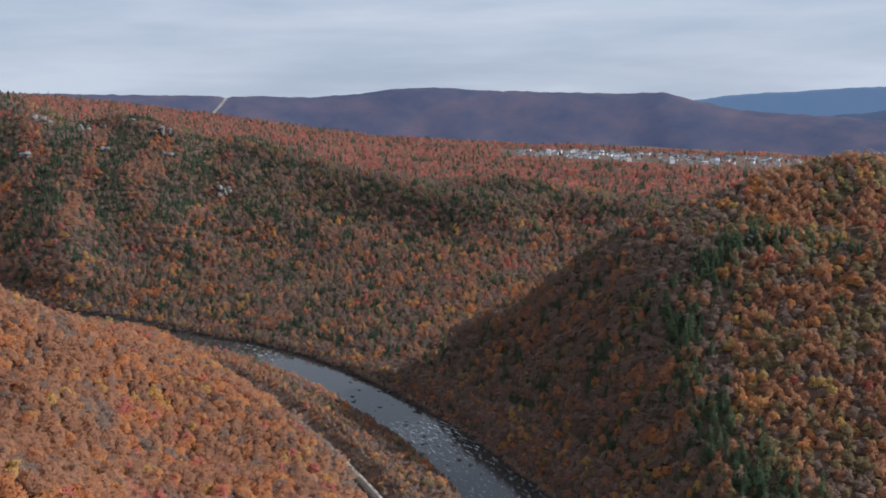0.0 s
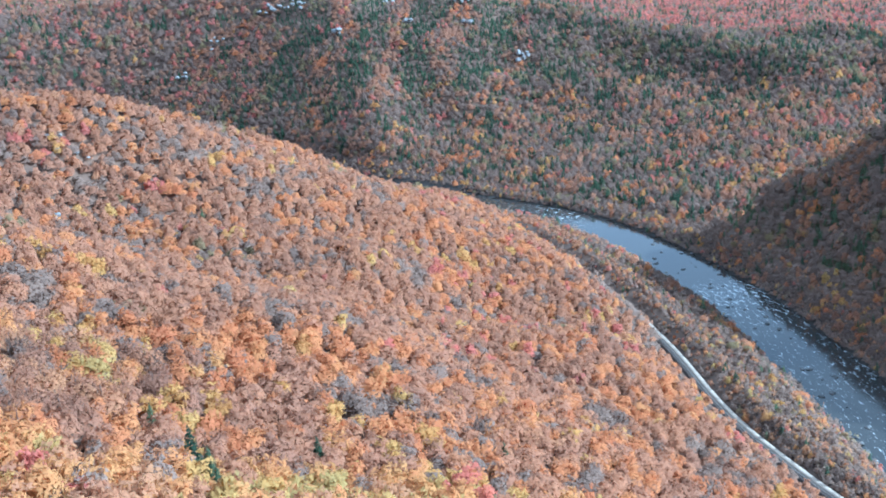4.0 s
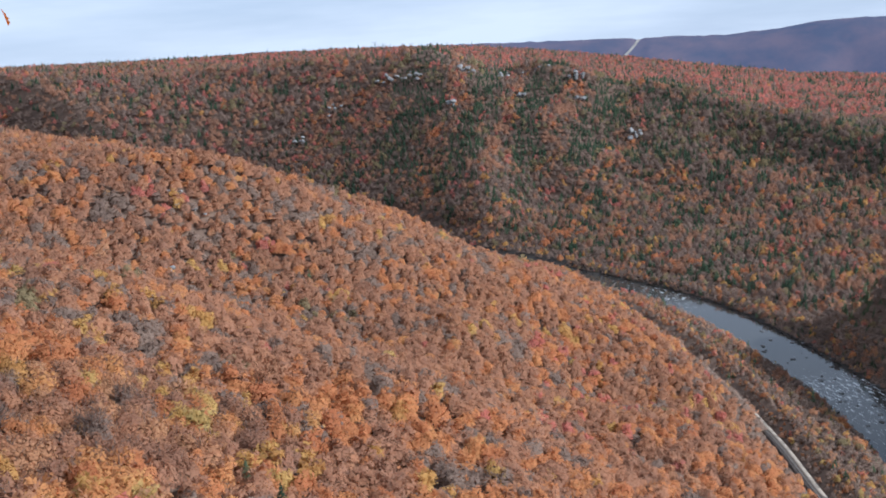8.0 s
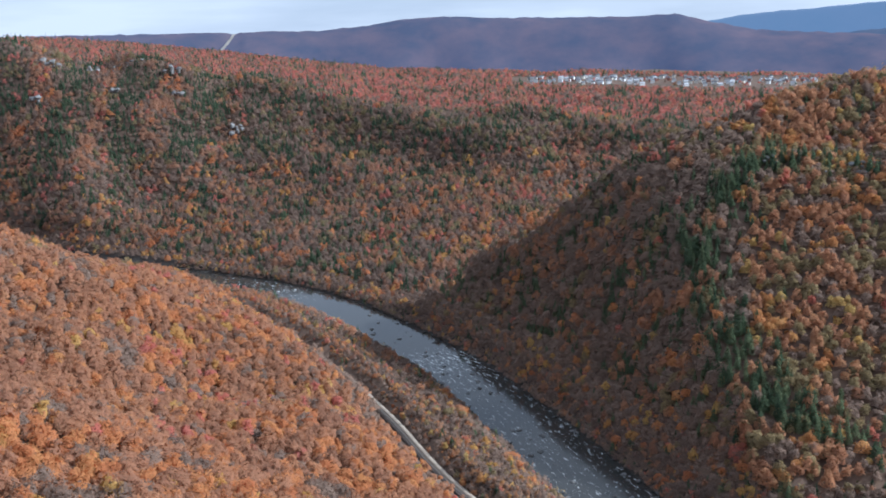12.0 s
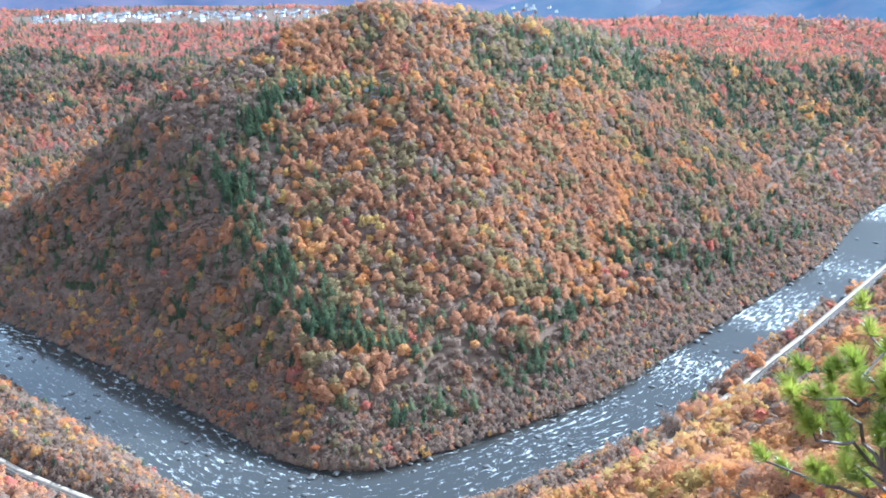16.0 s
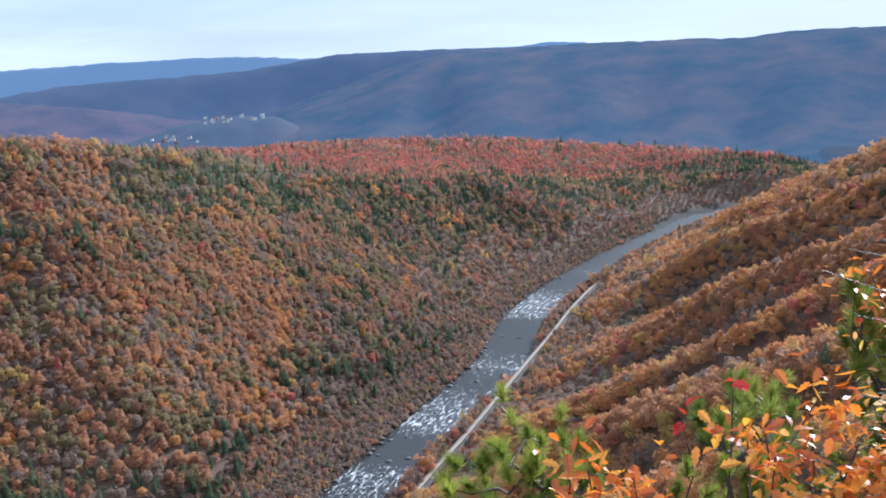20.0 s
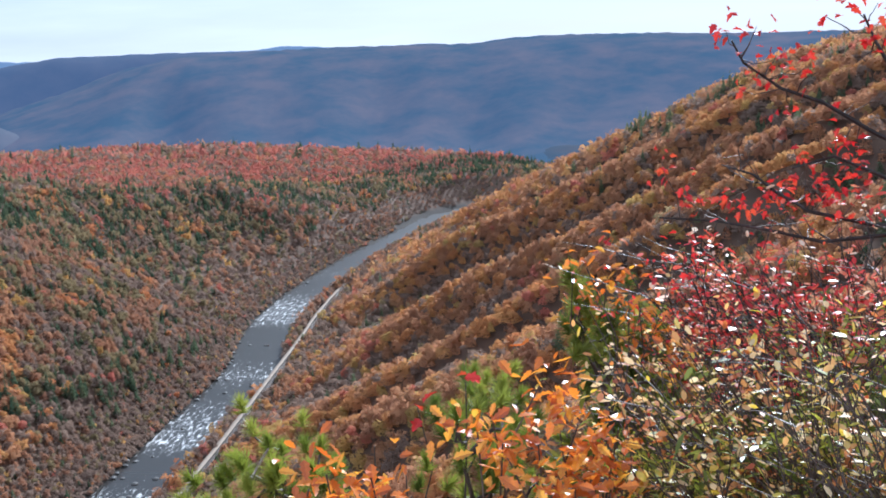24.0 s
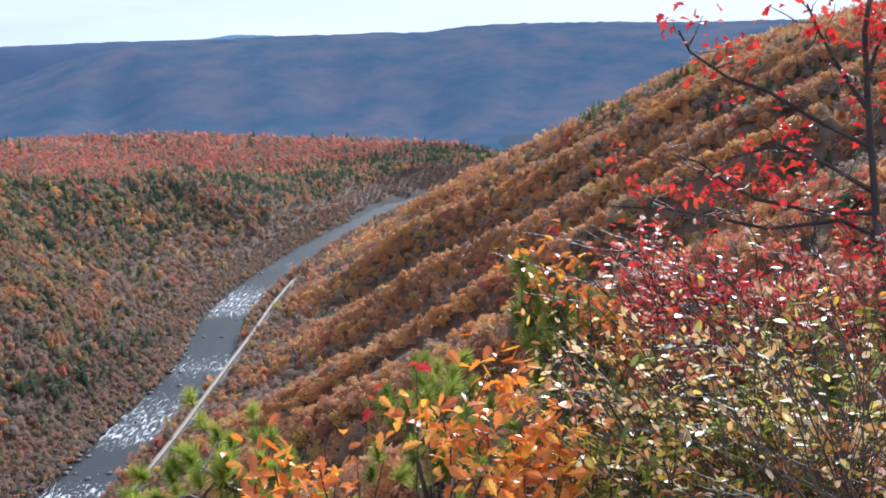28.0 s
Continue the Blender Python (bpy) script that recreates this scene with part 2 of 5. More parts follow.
def water_mat():
    m, n, l, out = nodes_of("river_water")
    p = n.new("ShaderNodeBsdfPrincipled")
    p.inputs["Roughness"].default_value, p.inputs["IOR"].default_value = 0.12, 1.33
    a = n.new("ShaderNodeAttribute")
    a.attribute_name = "foam"
    uv = n.new("ShaderNodeUVMap")
    streak = noise_at(n, l, 1.0, 6, 0.65, uv.outputs["UV"], (0.13, 0.42, 1))
    specks = noise_at(n, l, 1.0, 5, 0.7, uv.outputs["UV"], (0.6, 1.5, 1))
    s1, s2 = n.new("ShaderNodeMath"), n.new("ShaderNodeMath")
    s1.operation = "MULTIPLY_ADD"
    s1.inputs[1].default_value = 0.6
    l.new(streak, s1.inputs[0])
    s3 = n.new("ShaderNodeMath")
    s3.operation = "MULTIPLY"
    s3.inputs[1].default_value = 0.4
    l.new(specks, s3.inputs[0])
    l.new(s3.outputs["Value"], s1.inputs[2])
    s2.operation = "ADD"
    l.new(s1.outputs["Value"], s2.inputs[0])
    l.new(a.outputs["Fac"], s2.inputs[1])
    mr = n.new("ShaderNodeMapRange")
    mr.inputs["From Min"].default_value, mr.inputs["From Max"].default_value = 0.71, 0.79
    l.new(s2.outputs["Value"], mr.inputs["Value"])
    mx = n.new("ShaderNodeMix")
    mx.data_type = "RGBA"
    mx.inputs["A"].default_value, mx.inputs["B"].default_value = (0.030, 0.029, 0.027, 1), (0.78, 0.78, 0.76, 1)
    l.new(mr.outputs["Result"], mx.inputs["Factor"])
    l.new(mx.outputs["Result"], p.inputs["Base Color"])
    chop = n.new("ShaderNodeAttribute")
    chop.attribute_name = "chop"
    rr = n.new("ShaderNodeMapRange")
    l.new(chop.outputs["Fac"], rr.inputs["To Min"])
    rr.inputs["To Min"].default_value, rr.inputs["To Max"].default_value = 0.42, 0.8
    l.new(mr.outputs["Result"], rr.inputs["Value"])
    l.new(rr.outputs["Result"], p.inputs["Roughness"])
    b = n.new("ShaderNodeBump")
    b.inputs["Strength"].default_value, b.inputs["Distance"].default_value = 0.06, 0.35
    l.new(noise_at(n, l, 1.0, 6, 0.65, uv.outputs["UV"], (0.25, 0.6, 1)), b.inputs["Height"])
    l.new(b.outputs["Normal"], p.inputs["Normal"])
    l.new(p.outputs["BSDF"], out.inputs["Surface"])
    return m


def distance_mat(name, near, far, haze_glow):
    """Wooded mountains kilometres away, their blue haze put in as an even emission."""
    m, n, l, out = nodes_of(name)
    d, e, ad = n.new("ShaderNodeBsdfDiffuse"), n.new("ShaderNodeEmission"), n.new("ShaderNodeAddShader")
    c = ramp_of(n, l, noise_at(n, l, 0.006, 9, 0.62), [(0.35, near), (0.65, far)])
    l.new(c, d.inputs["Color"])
    e.inputs["Color"].default_value, e.inputs["Strength"].default_value = (*haze_glow, 1), 1.0
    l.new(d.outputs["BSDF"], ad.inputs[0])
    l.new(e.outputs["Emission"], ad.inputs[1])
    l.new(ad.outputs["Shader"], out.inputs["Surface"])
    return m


# ---- the lie of the land ----
rng = np.random.default_rng(7)
RIVER=[(-2200, 1430), (-1600, 1390), (-1050, 1330), (-720, 1270), (-480, 1175), (-301, 1064), (-149, 952), (-66, 848), (6, 715), (50, 600), (82, 503), (108, 422), (152, 381), (228, 377), (311, 385), (381, 411), (478, 445), (588, 484), (722, 555), (905, 604), (1122, 636), (1235, 645), (1345, 585), (1500, 440), (1750, 260), (2600, 60)]
def spline(p,n):
    p=np.array(p,float); q=np.vstack([2*p[0]-p[1],p,2*p[-1]-p[-2]]); out=[]
    for i in range(1,len(q)-2):
        t=np.linspace(0,1,n,endpoint=False)[:,None]; a,b,c,d=q[i-1:i+3]
        out.append(.5*(2*b+(c-a)*t+(2*a-5*b+4*c-d)*t*t+(3*b-a-3*c+d)*t**3))
    return np.vstack(out+[p[-1:]])
RV=spline(RIVER,8)
def near_line(x,y,line):
    """distance, side (+ left of the line's way), index along"""
    best=np.full(x.shape,1e9); side=np.zeros(x.shape); at=np.zeros(x.shape)
    for i in range(len(line)-1):
        a,b=line[i],line[i+1]; e=b-a; l2=e@e
        t=np.clip(((x-a[0])*e[0]+(y-a[1])*e[1])/l2,0,1)
        px,py=a[0]+t*e[0],a[1]+t*e[1]; d=np.hypot(x-px,y-py)
        m=d<best; best=np.where(m,d,best); at=np.where(m,i+t,at)
        side=np.where(m,np.sign(e[0]*(y-a[1])-e[1]*(x-a[0])),side)
    return best,side,at
def smin(a,b,k): return -k*np.logaddexp(-a/k,-b/k)
def smax(a,b,k): return k*np.logaddexp(a/k,b/k)
def ridge(x,y,spine,slope,r,left=None):
    """a ridge falling off on both sides of a spine (x, y, z), on its left by a slope of its own"""
    out=np.full(x.shape,-1e9); sp=np.array(spine,float)
    for a,b in zip(sp[:-1],sp[1:]):
        e=(b-a)[:2]; t=np.clip(((x-a[0])*e[0]+(y-a[1])*e[1])/(e@e),0,1)
        d=np.hypot(x-a[0]-t*e[0],y-a[1]-t*e[1]); fall=slope if left is None else np.where(e[0]*(y-a[1])-e[1]*(x-a[0])>0,left,slope); z=a[2]+t*(b[2]-a[2])-fall*(np.hypot(d,r)-r)
        out=np.maximum(out,z)
    return out
def pol(az,d,el): 
    a=np.radians(az); return (-d*np.sin(a),d*np.cos(a),EYE + d*np.tan(np.radians(el)))
CREST_L = [pol(62, 2300, 1.4), pol(44, 2100, 0.95), pol(37.4, 2000, 1.0), pol(34.6, 1950, 0.95), pol(31, 1880, 0.85), pol(28.7, 1845, 0.55), pol(25.7, 1805, 0.4), pol(22.6, 1775, 0.05), pol(19.5, 1755, -0.75), pol(13.2, 1715, -1.55),
           pol(10.1, 1680, -2.4), pol(7, 1635, -3.2), pol(2.5, 1565, -4.2), pol(-1.9, 1505, -4.75), pol(-6.4, 1455, -5.1), pol(-11.6, 1420, -5.8), pol(-20, 1400, -6.0)]
HILL_M = [(150, 425, 4), pol(-18.8, 555, -19.8), pol(-17.2, 635, -15.4), pol(-16.4, 695, -12.2), pol(-17.0, 745, -9.9), pol(-18.6, 800, -6.6), pol(-20.4, 845, -4.3), pol(-24, 870, -3.6), pol(-28, 890, -3.95), pol(-31, 905, -4.65), pol(-34, 925, -5.15), pol(-37, 950, -5.6),
          pol(-40.2, 990, -6.1), pol(-43.4, 1040, -6.8), pol(-46.6, 1120, -7.15), pol(-49.8, 1210, -7.4), pol(-52.9, 1320, -7.75), pol(-56, 1420, -7.95), pol(-59, 1490, -8.1), pol(-62, 1530, -7.95), pol(-65, 1570, -7.7), pol(-69, 1620, -7.8), pol(-75, 1700, -8.2)]


RIM = ((-75, 1650), (-69, 1720), (-66, 1810), (-60, 1900), (-50, 1950), (-40, 2060), (-30, 2200), (-18, 2330), (-6, 2900), (0, 3500), (6, 4600))


# the railway runs on a bench above the water
RAIL = spline([(-620, 1120), (-300, 965), (-180, 855), (-95, 735), (-36, 607), (-3, 516), (22, 462), (62, 398), (118, 345), (190, 324), (268, 330), (345, 359), (394, 379), (446, 399), (514, 427), (577, 453), (646, 481), (723, 514), (816, 547), (920, 566), (1030, 588), (1130, 596), (1220, 572), (1320, 500)], 10)


def waves(x, y, seed, scale):
    """Smooth unevenness, about -1 to 1."""
    r = np.random.default_rng(seed)
    out = 0
    for _ in range(7):
        a, f, p = r.uniform(0, 6.28), r.uniform(0.6, 1.9) / scale * 6.28, r.uniform(0, 6.28)
        out = out + np.sin((x * np.cos(a) + y * np.sin(a)) * f + p + 0.8 * np.sin((y * np.cos(a) - x * np.sin(a)) * f * 0.6))
    return out / 3.2


def ribs_of(k, d, x, y):
    """Ribs and gullies down the slope of the viewer's bank, about -1 to 1."""
    c = np.cos(k * 5.6 + 0.006 * d + 0.6 * np.sin(k * 2.1) + 0.7 * waves(x, y, 17, 300) + 0.25 * waves(x, y, 18, 90))
    return (c + 0.25 * c * np.abs(c) - 0.1) * np.clip((k - 9) / 3, 0.12, 1)


STEEP_AT = (-2, 1, 2.5, 4, 5, 6, 7, 9, 11, 14, 16, 18, 20)
STEEP = (.46, .45, .423, .471, .474, .315, .285, .47, .52, .49, .502, .444, .36)


def land(x, y):
    """Height of the ground, with what it belongs to: distance from the river, bank (+ far), far hill heights."""
    x, y = np.asarray(x, float), np.asarray(y, float)
    d, s, at = near_line(x, y, RV)
    k = at / 8 - 2
    r = np.hypot(x, y)
    az = np.degrees(np.arctan2(-x, y))
    steep = np.interp(k, STEEP_AT, STEEP)
    up = smax(d - 58, 0 * d, 14)
    zn = 6.5 + steep * up + ribs_of(k, d, x, y) * np.interp(k, [13, 16], [13, 10]) * np.clip(up / 90, 0, 1) + waves(x, y, 3, 160) * 5 * np.clip(up / 80, 0, 1)
    rd = near_line(x, y, RAIL[::3])[0]
    cut = np.clip((15 - rd) / 9, 0, 1)
    zn += (np.minimum(zn, 6.4) - zn) * cut * cut * (3 - 2 * cut)
    zn = smin(zn, 148 + 0.05 * r + np.interp(az, [-92, -84, -75, -40, -20, 0], [84, 60, 57, 57, 20, 0]) - 0.035 * r * (az < -40), 12)
    ra = np.hypot(x - 1.0, y + 3.2)
    zn = smax(zn, 243.2 - 1.25 * smax(ra - 5, 0 * r, 1.0), 1.0)
    plat = 55 + 0.140 * smax(50 - x, 0 * x, 80)
    plat = smin(plat, 0 * x + 262, 20)
    plat = np.where(az < -25, np.interp(az, [-72, -69, -66, -60, -56, -50, -40, -30, -25], [20, 26, 38, 44, 54, 66, 70, 62, 55]), plat)
    rim = np.interp(az, [p[0] for p in RIM], [p[1] for p in RIM])
    vale = np.interp(az, [-60, -40, -26, -20, -5, 10], [-150, -120, -25, 12, 46, 113]) + .02 * (np.minimum(r, 3500) - 3200)
    t = np.clip((rim - r) / 160 + 0.5, 0, 1)
    plat = vale + (plat - vale) * t * t * (3 - 2 * t) + waves(x, y, 5, 400) * 4
    shelf = np.where(az > -23, np.interp(r, [900, 1230, 1480], [.10, .13, .17]), .16)
    zf = smin(2.5 + shelf * smax(d - 30, 0 * d, 5), plat, 10)
    hl = ridge(x, y, CREST_L, .50, 50) + waves(x, y, 11, 170) * 9
    hl = smin(hl, 3 + .7 * (d - 30), 8)
    hm = ridge(x, y, HILL_M, .47, 18, .72) + waves(x, y, 12, 200) * 5
    hm = smin(hm, 3 + np.interp(k, [8.5, 10, 17, 17.8], [.6, .2, .2, .8]) * (d - 30) + .6 * smax(d - np.interp(k, [8.5, 10], [45, 72]), 0 * d, 8), 6)
    behind = np.clip((r - 1750) / 500, 0, 1)
    zl = hl * (1 - behind) + np.maximum(hl, plat) * behind
    z = np.where(s < 0, zn, smax(smax(zf, zl, 14), hm, 14))
    edge = d + np.where(s < 0, np.interp(k, [10.5, 12], [0, 6]), 0)
    rise = np.where(s < 0, .6, np.interp(k, [8.5, 10, 17, 17.8], [.6, .22, .22, .8]))
    z = np.minimum(z, -1.6 + np.clip((edge - 20) / 12, 0, 1) * 5 + rise * np.maximum(edge - 32, 0) + .9 * np.maximum(edge - 62, 0))
    return z, d, s, k, hl, hm


def link_mesh(name, verts, faces, material, parent=None, smooth=False):
    """One mesh object from an array of corners and an array of equal-sided faces."""
    verts, faces = np.asarray(verts, np.float32), np.asarray(faces, np.int32)
    me = bpy.data.meshes.new(name)
    n, side = faces.shape
    me.vertices.add(len(verts))
    me.vertices.foreach_set("co", verts.ravel())
    me.loops.add(n * side)
    me.loops.foreach_set("vertex_index", faces.ravel())
    me.polygons.add(n)
    me.polygons.foreach_set("loop_start", np.arange(n, dtype=np.int32) * side)
    me.polygons.foreach_set("loop_total", np.full(n, side, np.int32))
    if smooth:
        me.polygons.foreach_set("use_smooth", np.ones(n, bool))
    me.update(calc_edges=True)
    me.materials.append(material)
    ob = new(name, me)
    ob.parent = parent
    return ob


def put_normals(me, nv):
    a = me.attributes.new("custom_normal", "FLOAT_VECTOR", "POINT")
    a.data.foreach_set("vector", np.asarray(nv, np.float32).ravel())


def put_attr(ob, name, values):
    a = ob.data.attributes.new(name, "FLOAT", "POINT")
    a.data.foreach_set("value", np.asarray(values, np.float32))


def grid_faces(a, b, closed=False):
    i, j = np.meshgrid(np.arange(a if closed else a - 1), np.arange(b - 1), indexing="ij")
    i2 = (i + 1) % a
    return np.stack([i * b + j, i2 * b + j, i2 * b + j + 1, i * b + j + 1], -1).reshape(-1, 4)


# the ground: one sheet from underfoot to the far edge
azs = np.radians(np.r_[np.arange(-100, 62, 0.45), np.arange(62, 260, 6.0)])
rad = np.r_[0.0, 1.5, 3, 4.5, 6, 7.5, 9, 11, 14, 18, np.geomspace(24, 2600, 190), np.linspace(2700, 4850, 16)]
AZ, RD = np.meshgrid(azs, rad, indexing="ij")
gx, gy = -np.sin(AZ) * RD, np.cos(AZ) * RD
gz = land(gx, gy)[0]
gv = np.stack([gx, gy, gz], -1).reshape(-1, 3)
ground = link_mesh("ground", gv, grid_faces(len(azs), len(rad), True), GROUND, smooth=True)
tagged(ground, "wooded mountainsides and river gorge covered with brown leaf litter", "ground", kind="structure")

# the river: a sheet along its bed, with its own course as coordinates
seg = np.r_[0, np.cumsum(np.hypot(*np.diff(RV, axis=0).T))]
way = np.gradient(RV, axis=0)
way /= np.linalg.norm(way, axis=1)[:, None]
across = np.linspace(-33, 33, 23)
wv = np.stack([RV[:, None, 0] - way[:, None, 1] * across, RV[:, None, 1] + way[:, None, 0] * across, np.zeros((len(RV), 23))], -1)
river = link_mesh("river", wv.reshape(-1, 3), grid_faces(len(RV), 23), water_mat(), smooth=True)
tagged(river, "broad shallow river with white rapids between wooded banks", "river", kind="structure")
uvl = river.data.uv_layers.new(name="UVMap")
vi = np.zeros(len(river.data.loops), np.int32)
river.data.loops.foreach_get("vertex_index", vi)
uvs = np.stack([np.repeat(seg, 23), np.tile(across, len(RV))], -1)
uvl.data.foreach_set("uv", uvs[vi].ravel().astype(np.float32))
kk = np.repeat(np.arange(len(RV)) / 8 - 2, 23)
FOAM = ((0, 0.04), (3, 0.10), (4.0, 0.17), (4.6, 0.08), (5.6, 0.08), (5.9, 0.20), (6.2, 0.175), (6.8, 0.14), (7.3, 0.16), (8, 0.14), (8.6, 0.165), (9.5, 0.14), (10.3, 0.13), (11, 0.16), (11.6, 0.17), (12.3, 0.13), (12.7, 0.19), (13.0, 0.20), (13.2, 0.10), (13.5, 0.09), (13.7, 0.21), (14.2, 0.19), (14.6, 0.12), (14.9, 0.20), (15.3, 0.10), (15.7, 0.09), (15.9, 0.21), (16.3, 0.20), (16.6, 0.09), (16.9, 0.16), (17.1, 0.06), (20, 0.03))
put_attr(river, "chop", np.interp(kk, [9, 12.5, 15], [0.05, 0.2, 0.42]))
put_attr(river, "foam", np.interp(kk, [p[0] for p in FOAM], [p[1] for p in FOAM]))

# the railway
def strip(name, line, lo, hi, z, material, parent, thick=0.0):
    w = np.gradient(line, axis=0)
    w /= np.linalg.norm(w, axis=1)[:, None]
    o = np.array([lo, lo, hi, hi]) if thick else np.array([lo, hi])
    zz = np.array([z - thick, z, z, z - thick]) if thick else np.array([z, z])
    v = np.stack([line[:, None, 0] - w[:, None, 1] * o, line[:, None, 1] + w[:, None, 0] * o, np.zeros((len(line), len(o))) + zz], -1)
    return link_mesh(name, v.reshape(-1, 3), grid_faces(len(line), len(o)), material, parent)


railway = tagged(new("railway"), "railway line beside a pale gravel path on the river bench", "railway", kind="structure")
strip("ballast_bed", RAIL, -4.4, -0.6, 7.6, BALLAST, railway, 2.5)
strip("gravel_path", RAIL, -0.6, 2.5, 7.7, GRAVEL, railway, 2.5)
for o in (-3.4, -1.96):
    strip("rail", RAIL, o - 0.06, o + 0.06, 7.85, STEEL, railway, 0.24)


# ---- far mountains ----
def mountain(name, label, crest, dist, deep, material, seed):
    """A long ridge from its crest (turn, rise in degrees) down to its foot on the viewer's side."""
    a = np.arange(crest[-1][0], crest[0][0], 0.35)
    e = np.interp(a, [p[0] for p in crest[::-1]], [p[1] for p in crest[::-1]])
    u = np.linspace(-0.3, 1, 26)
    A, U = np.meshgrid(np.radians(a), u, indexing="ij")
    top = EYE + dist * np.tan(np.radians(e))[:, None]
    spur = waves(A * dist, U * 300, seed, 520)
    R = dist - deep * np.clip(U, -0.3, 1) + spur * deep * 0.16 * np.clip(U, 0, 1)
    Z = np.where(U > 0, top - (top + 30) * (1 - np.cos(np.clip(U, 0, 1) * 3.1416)) / 2 + spur * 18 * np.sin(np.clip(U, 0, 1) * 3.1416), top + U * 260)
    Z += waves(A * dist, U * 900, seed + 1, 90) * 2.5
    v = np.stack([-np.sin(A) * R, np.cos(A) * R, Z], -1).reshape(-1, 3)
    ob = link_mesh(name, v, grid_faces(len(a), len(u)), material, smooth=True)
    return tagged(ob, label, "mountain", kind="structure")


R1 = ((32, 0.7), (26, 0.55), (19.4, 0.39), (14.2, 0.28), (10.6, 0.17), (10.3, 0.04), (10.05, 0.04), (9.8, 0.17), (5.4, 0.03), (2.9, 0.2), (0.9, 0.45), (-1.3, 0.5), (-3.9, 0.3), (-7.1, 0.17), (-11.7, 0.01), (-14, 0.04), (-15.7, -0.4), (-17.8, -0.9), (-20.7, -1.19), (-24, -1.4), (-30, -2.3), (-36, -3.6))
R2 = ((-10, -1.0), (-16, -0.36), (-17.2, -0.2), (-18.7, -0.1), (-24.6, 0.18), (-30, 0.23), (-34.5, 0.22), (-37.5, 0.1), (-40.2, -0.16), (-46, -0.15), (-52, -0.2), (-54, -0.08), (-56, -0.25), (-60, -0.7))
R3 = ((-18, -2.0), (-21, -1.5), (-24.4, -1.15), (-27, -0.85), (-30, -0.74), (-33, -0.72), (-36, -0.67), (-38, -0.5), (-40.2, -0.28), (-42.1, -0.04), (-48.4, -0.12), (-56, -0.4), (-62, -1.2))
R4 = ((-31, -5.6), (-36.2, -4.0), (-38.8, -2.75), (-42, -1.85), (-45.2, -0.85), (-48.4, -0.3), (-51.6, -0.26), (-57.2, -0.28), (-61.5, -0.38), (-64.5, -0.46), (-66.6, -0.26), (-70, -0.26), (-73, -0.4), (-79, -0.67), (-85, -0.82), (-92, -1.1), (-104, -1.8))
mountain("mountain_town", "long level wooded mountain behind the town in blue haze", R1, 4300, 700, distance_mat("blue_haze_mountain", (0.045, 0.043, 0.050), (0.095, 0.064, 0.060), (0.037, 0.049, 0.089)), 21)
mountain("mountain_far", "farthest mountain ridge in pale blue haze on the horizon", R2, 4880, 150, distance_mat("pale_haze_mountain", (0.05, 0.05, 0.05), (0.07, 0.06, 0.06), (0.106, 0.158, 0.238)), 22)
mountain("mountain_middle", "wooded ridge in dark blue haze beyond the valley", R3, 4650, 500, distance_mat("slate_haze_mountain", (0.04, 0.045, 0.05), (0.065, 0.06, 0.06), (0.040, 0.061, 0.109)), 23)
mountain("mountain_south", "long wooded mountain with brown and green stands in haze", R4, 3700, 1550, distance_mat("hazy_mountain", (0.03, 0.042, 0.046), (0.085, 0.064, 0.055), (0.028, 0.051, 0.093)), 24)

# the cleared strip under the power line, hung before the mountain behind the town to fit the camera's view
cut_v = []
for az, el, rr in ((10.18, 0.08, 4290), (10.36, -0.14, 4225), (10.6, -0.42, 4150), (10.95, -0.76, 4060)):
    x, y, zc = pol(az, rr - 40, el)
    cut_v += [(x - 7, y, zc), (x + 7, y, zc)]
clearing = link_mesh("clearing", cut_v, [(0, 1, 3, 2), (2, 3, 5, 4), (4, 5, 7, 6)], rough_mat("cleared_grass", [(0.3, (0.20, 0.175, 0.155)), (0.7, (0.32, 0.29, 0.26))], 0.02, bump=0.1))
tagged(clearing, "pale cleared strip under a power line on the mountain", "clearing", kind="structure")

# ---- forest ----
def crown_cards(r, n, size, lobes, wide, tall, mid):
    """Leaf sprays of one broad crown: n triangles on the shells of several boughs."""
    a, c = r.uniform(0, 6.28, lobes), np.sqrt(r.uniform(0, 1, lobes)) * 0.72
    ctr = np.stack([c * np.cos(a) * wide, c * np.sin(a) * wide, mid + tall * (r.uniform(-0.5, 0.42, lobes) - c * 0.3)], -1)
    rr = r.uniform(0.30, 0.50, lobes) * wide
    w = r.integers(0, lobes, n)
    v = r.normal(size=(n, 3))
    v[:, 2] = np.abs(v[:, 2]) * 1.0 - 0.45
    v /= np.linalg.norm(v, axis=1)[:, None]
    p = ctr[w] + v * rr[w][:, None] * r.uniform(0.8, 1.05, n)[:, None]
    nrm = v * 0.8 + np.array([0, 0, 0.2]) + r.normal(size=(n, 3)) * 0.35
    return rounded(cards(r, p, nrm, size), ctr[w], np.array([0, 0, mid - tall * 0.9]), 0.4)


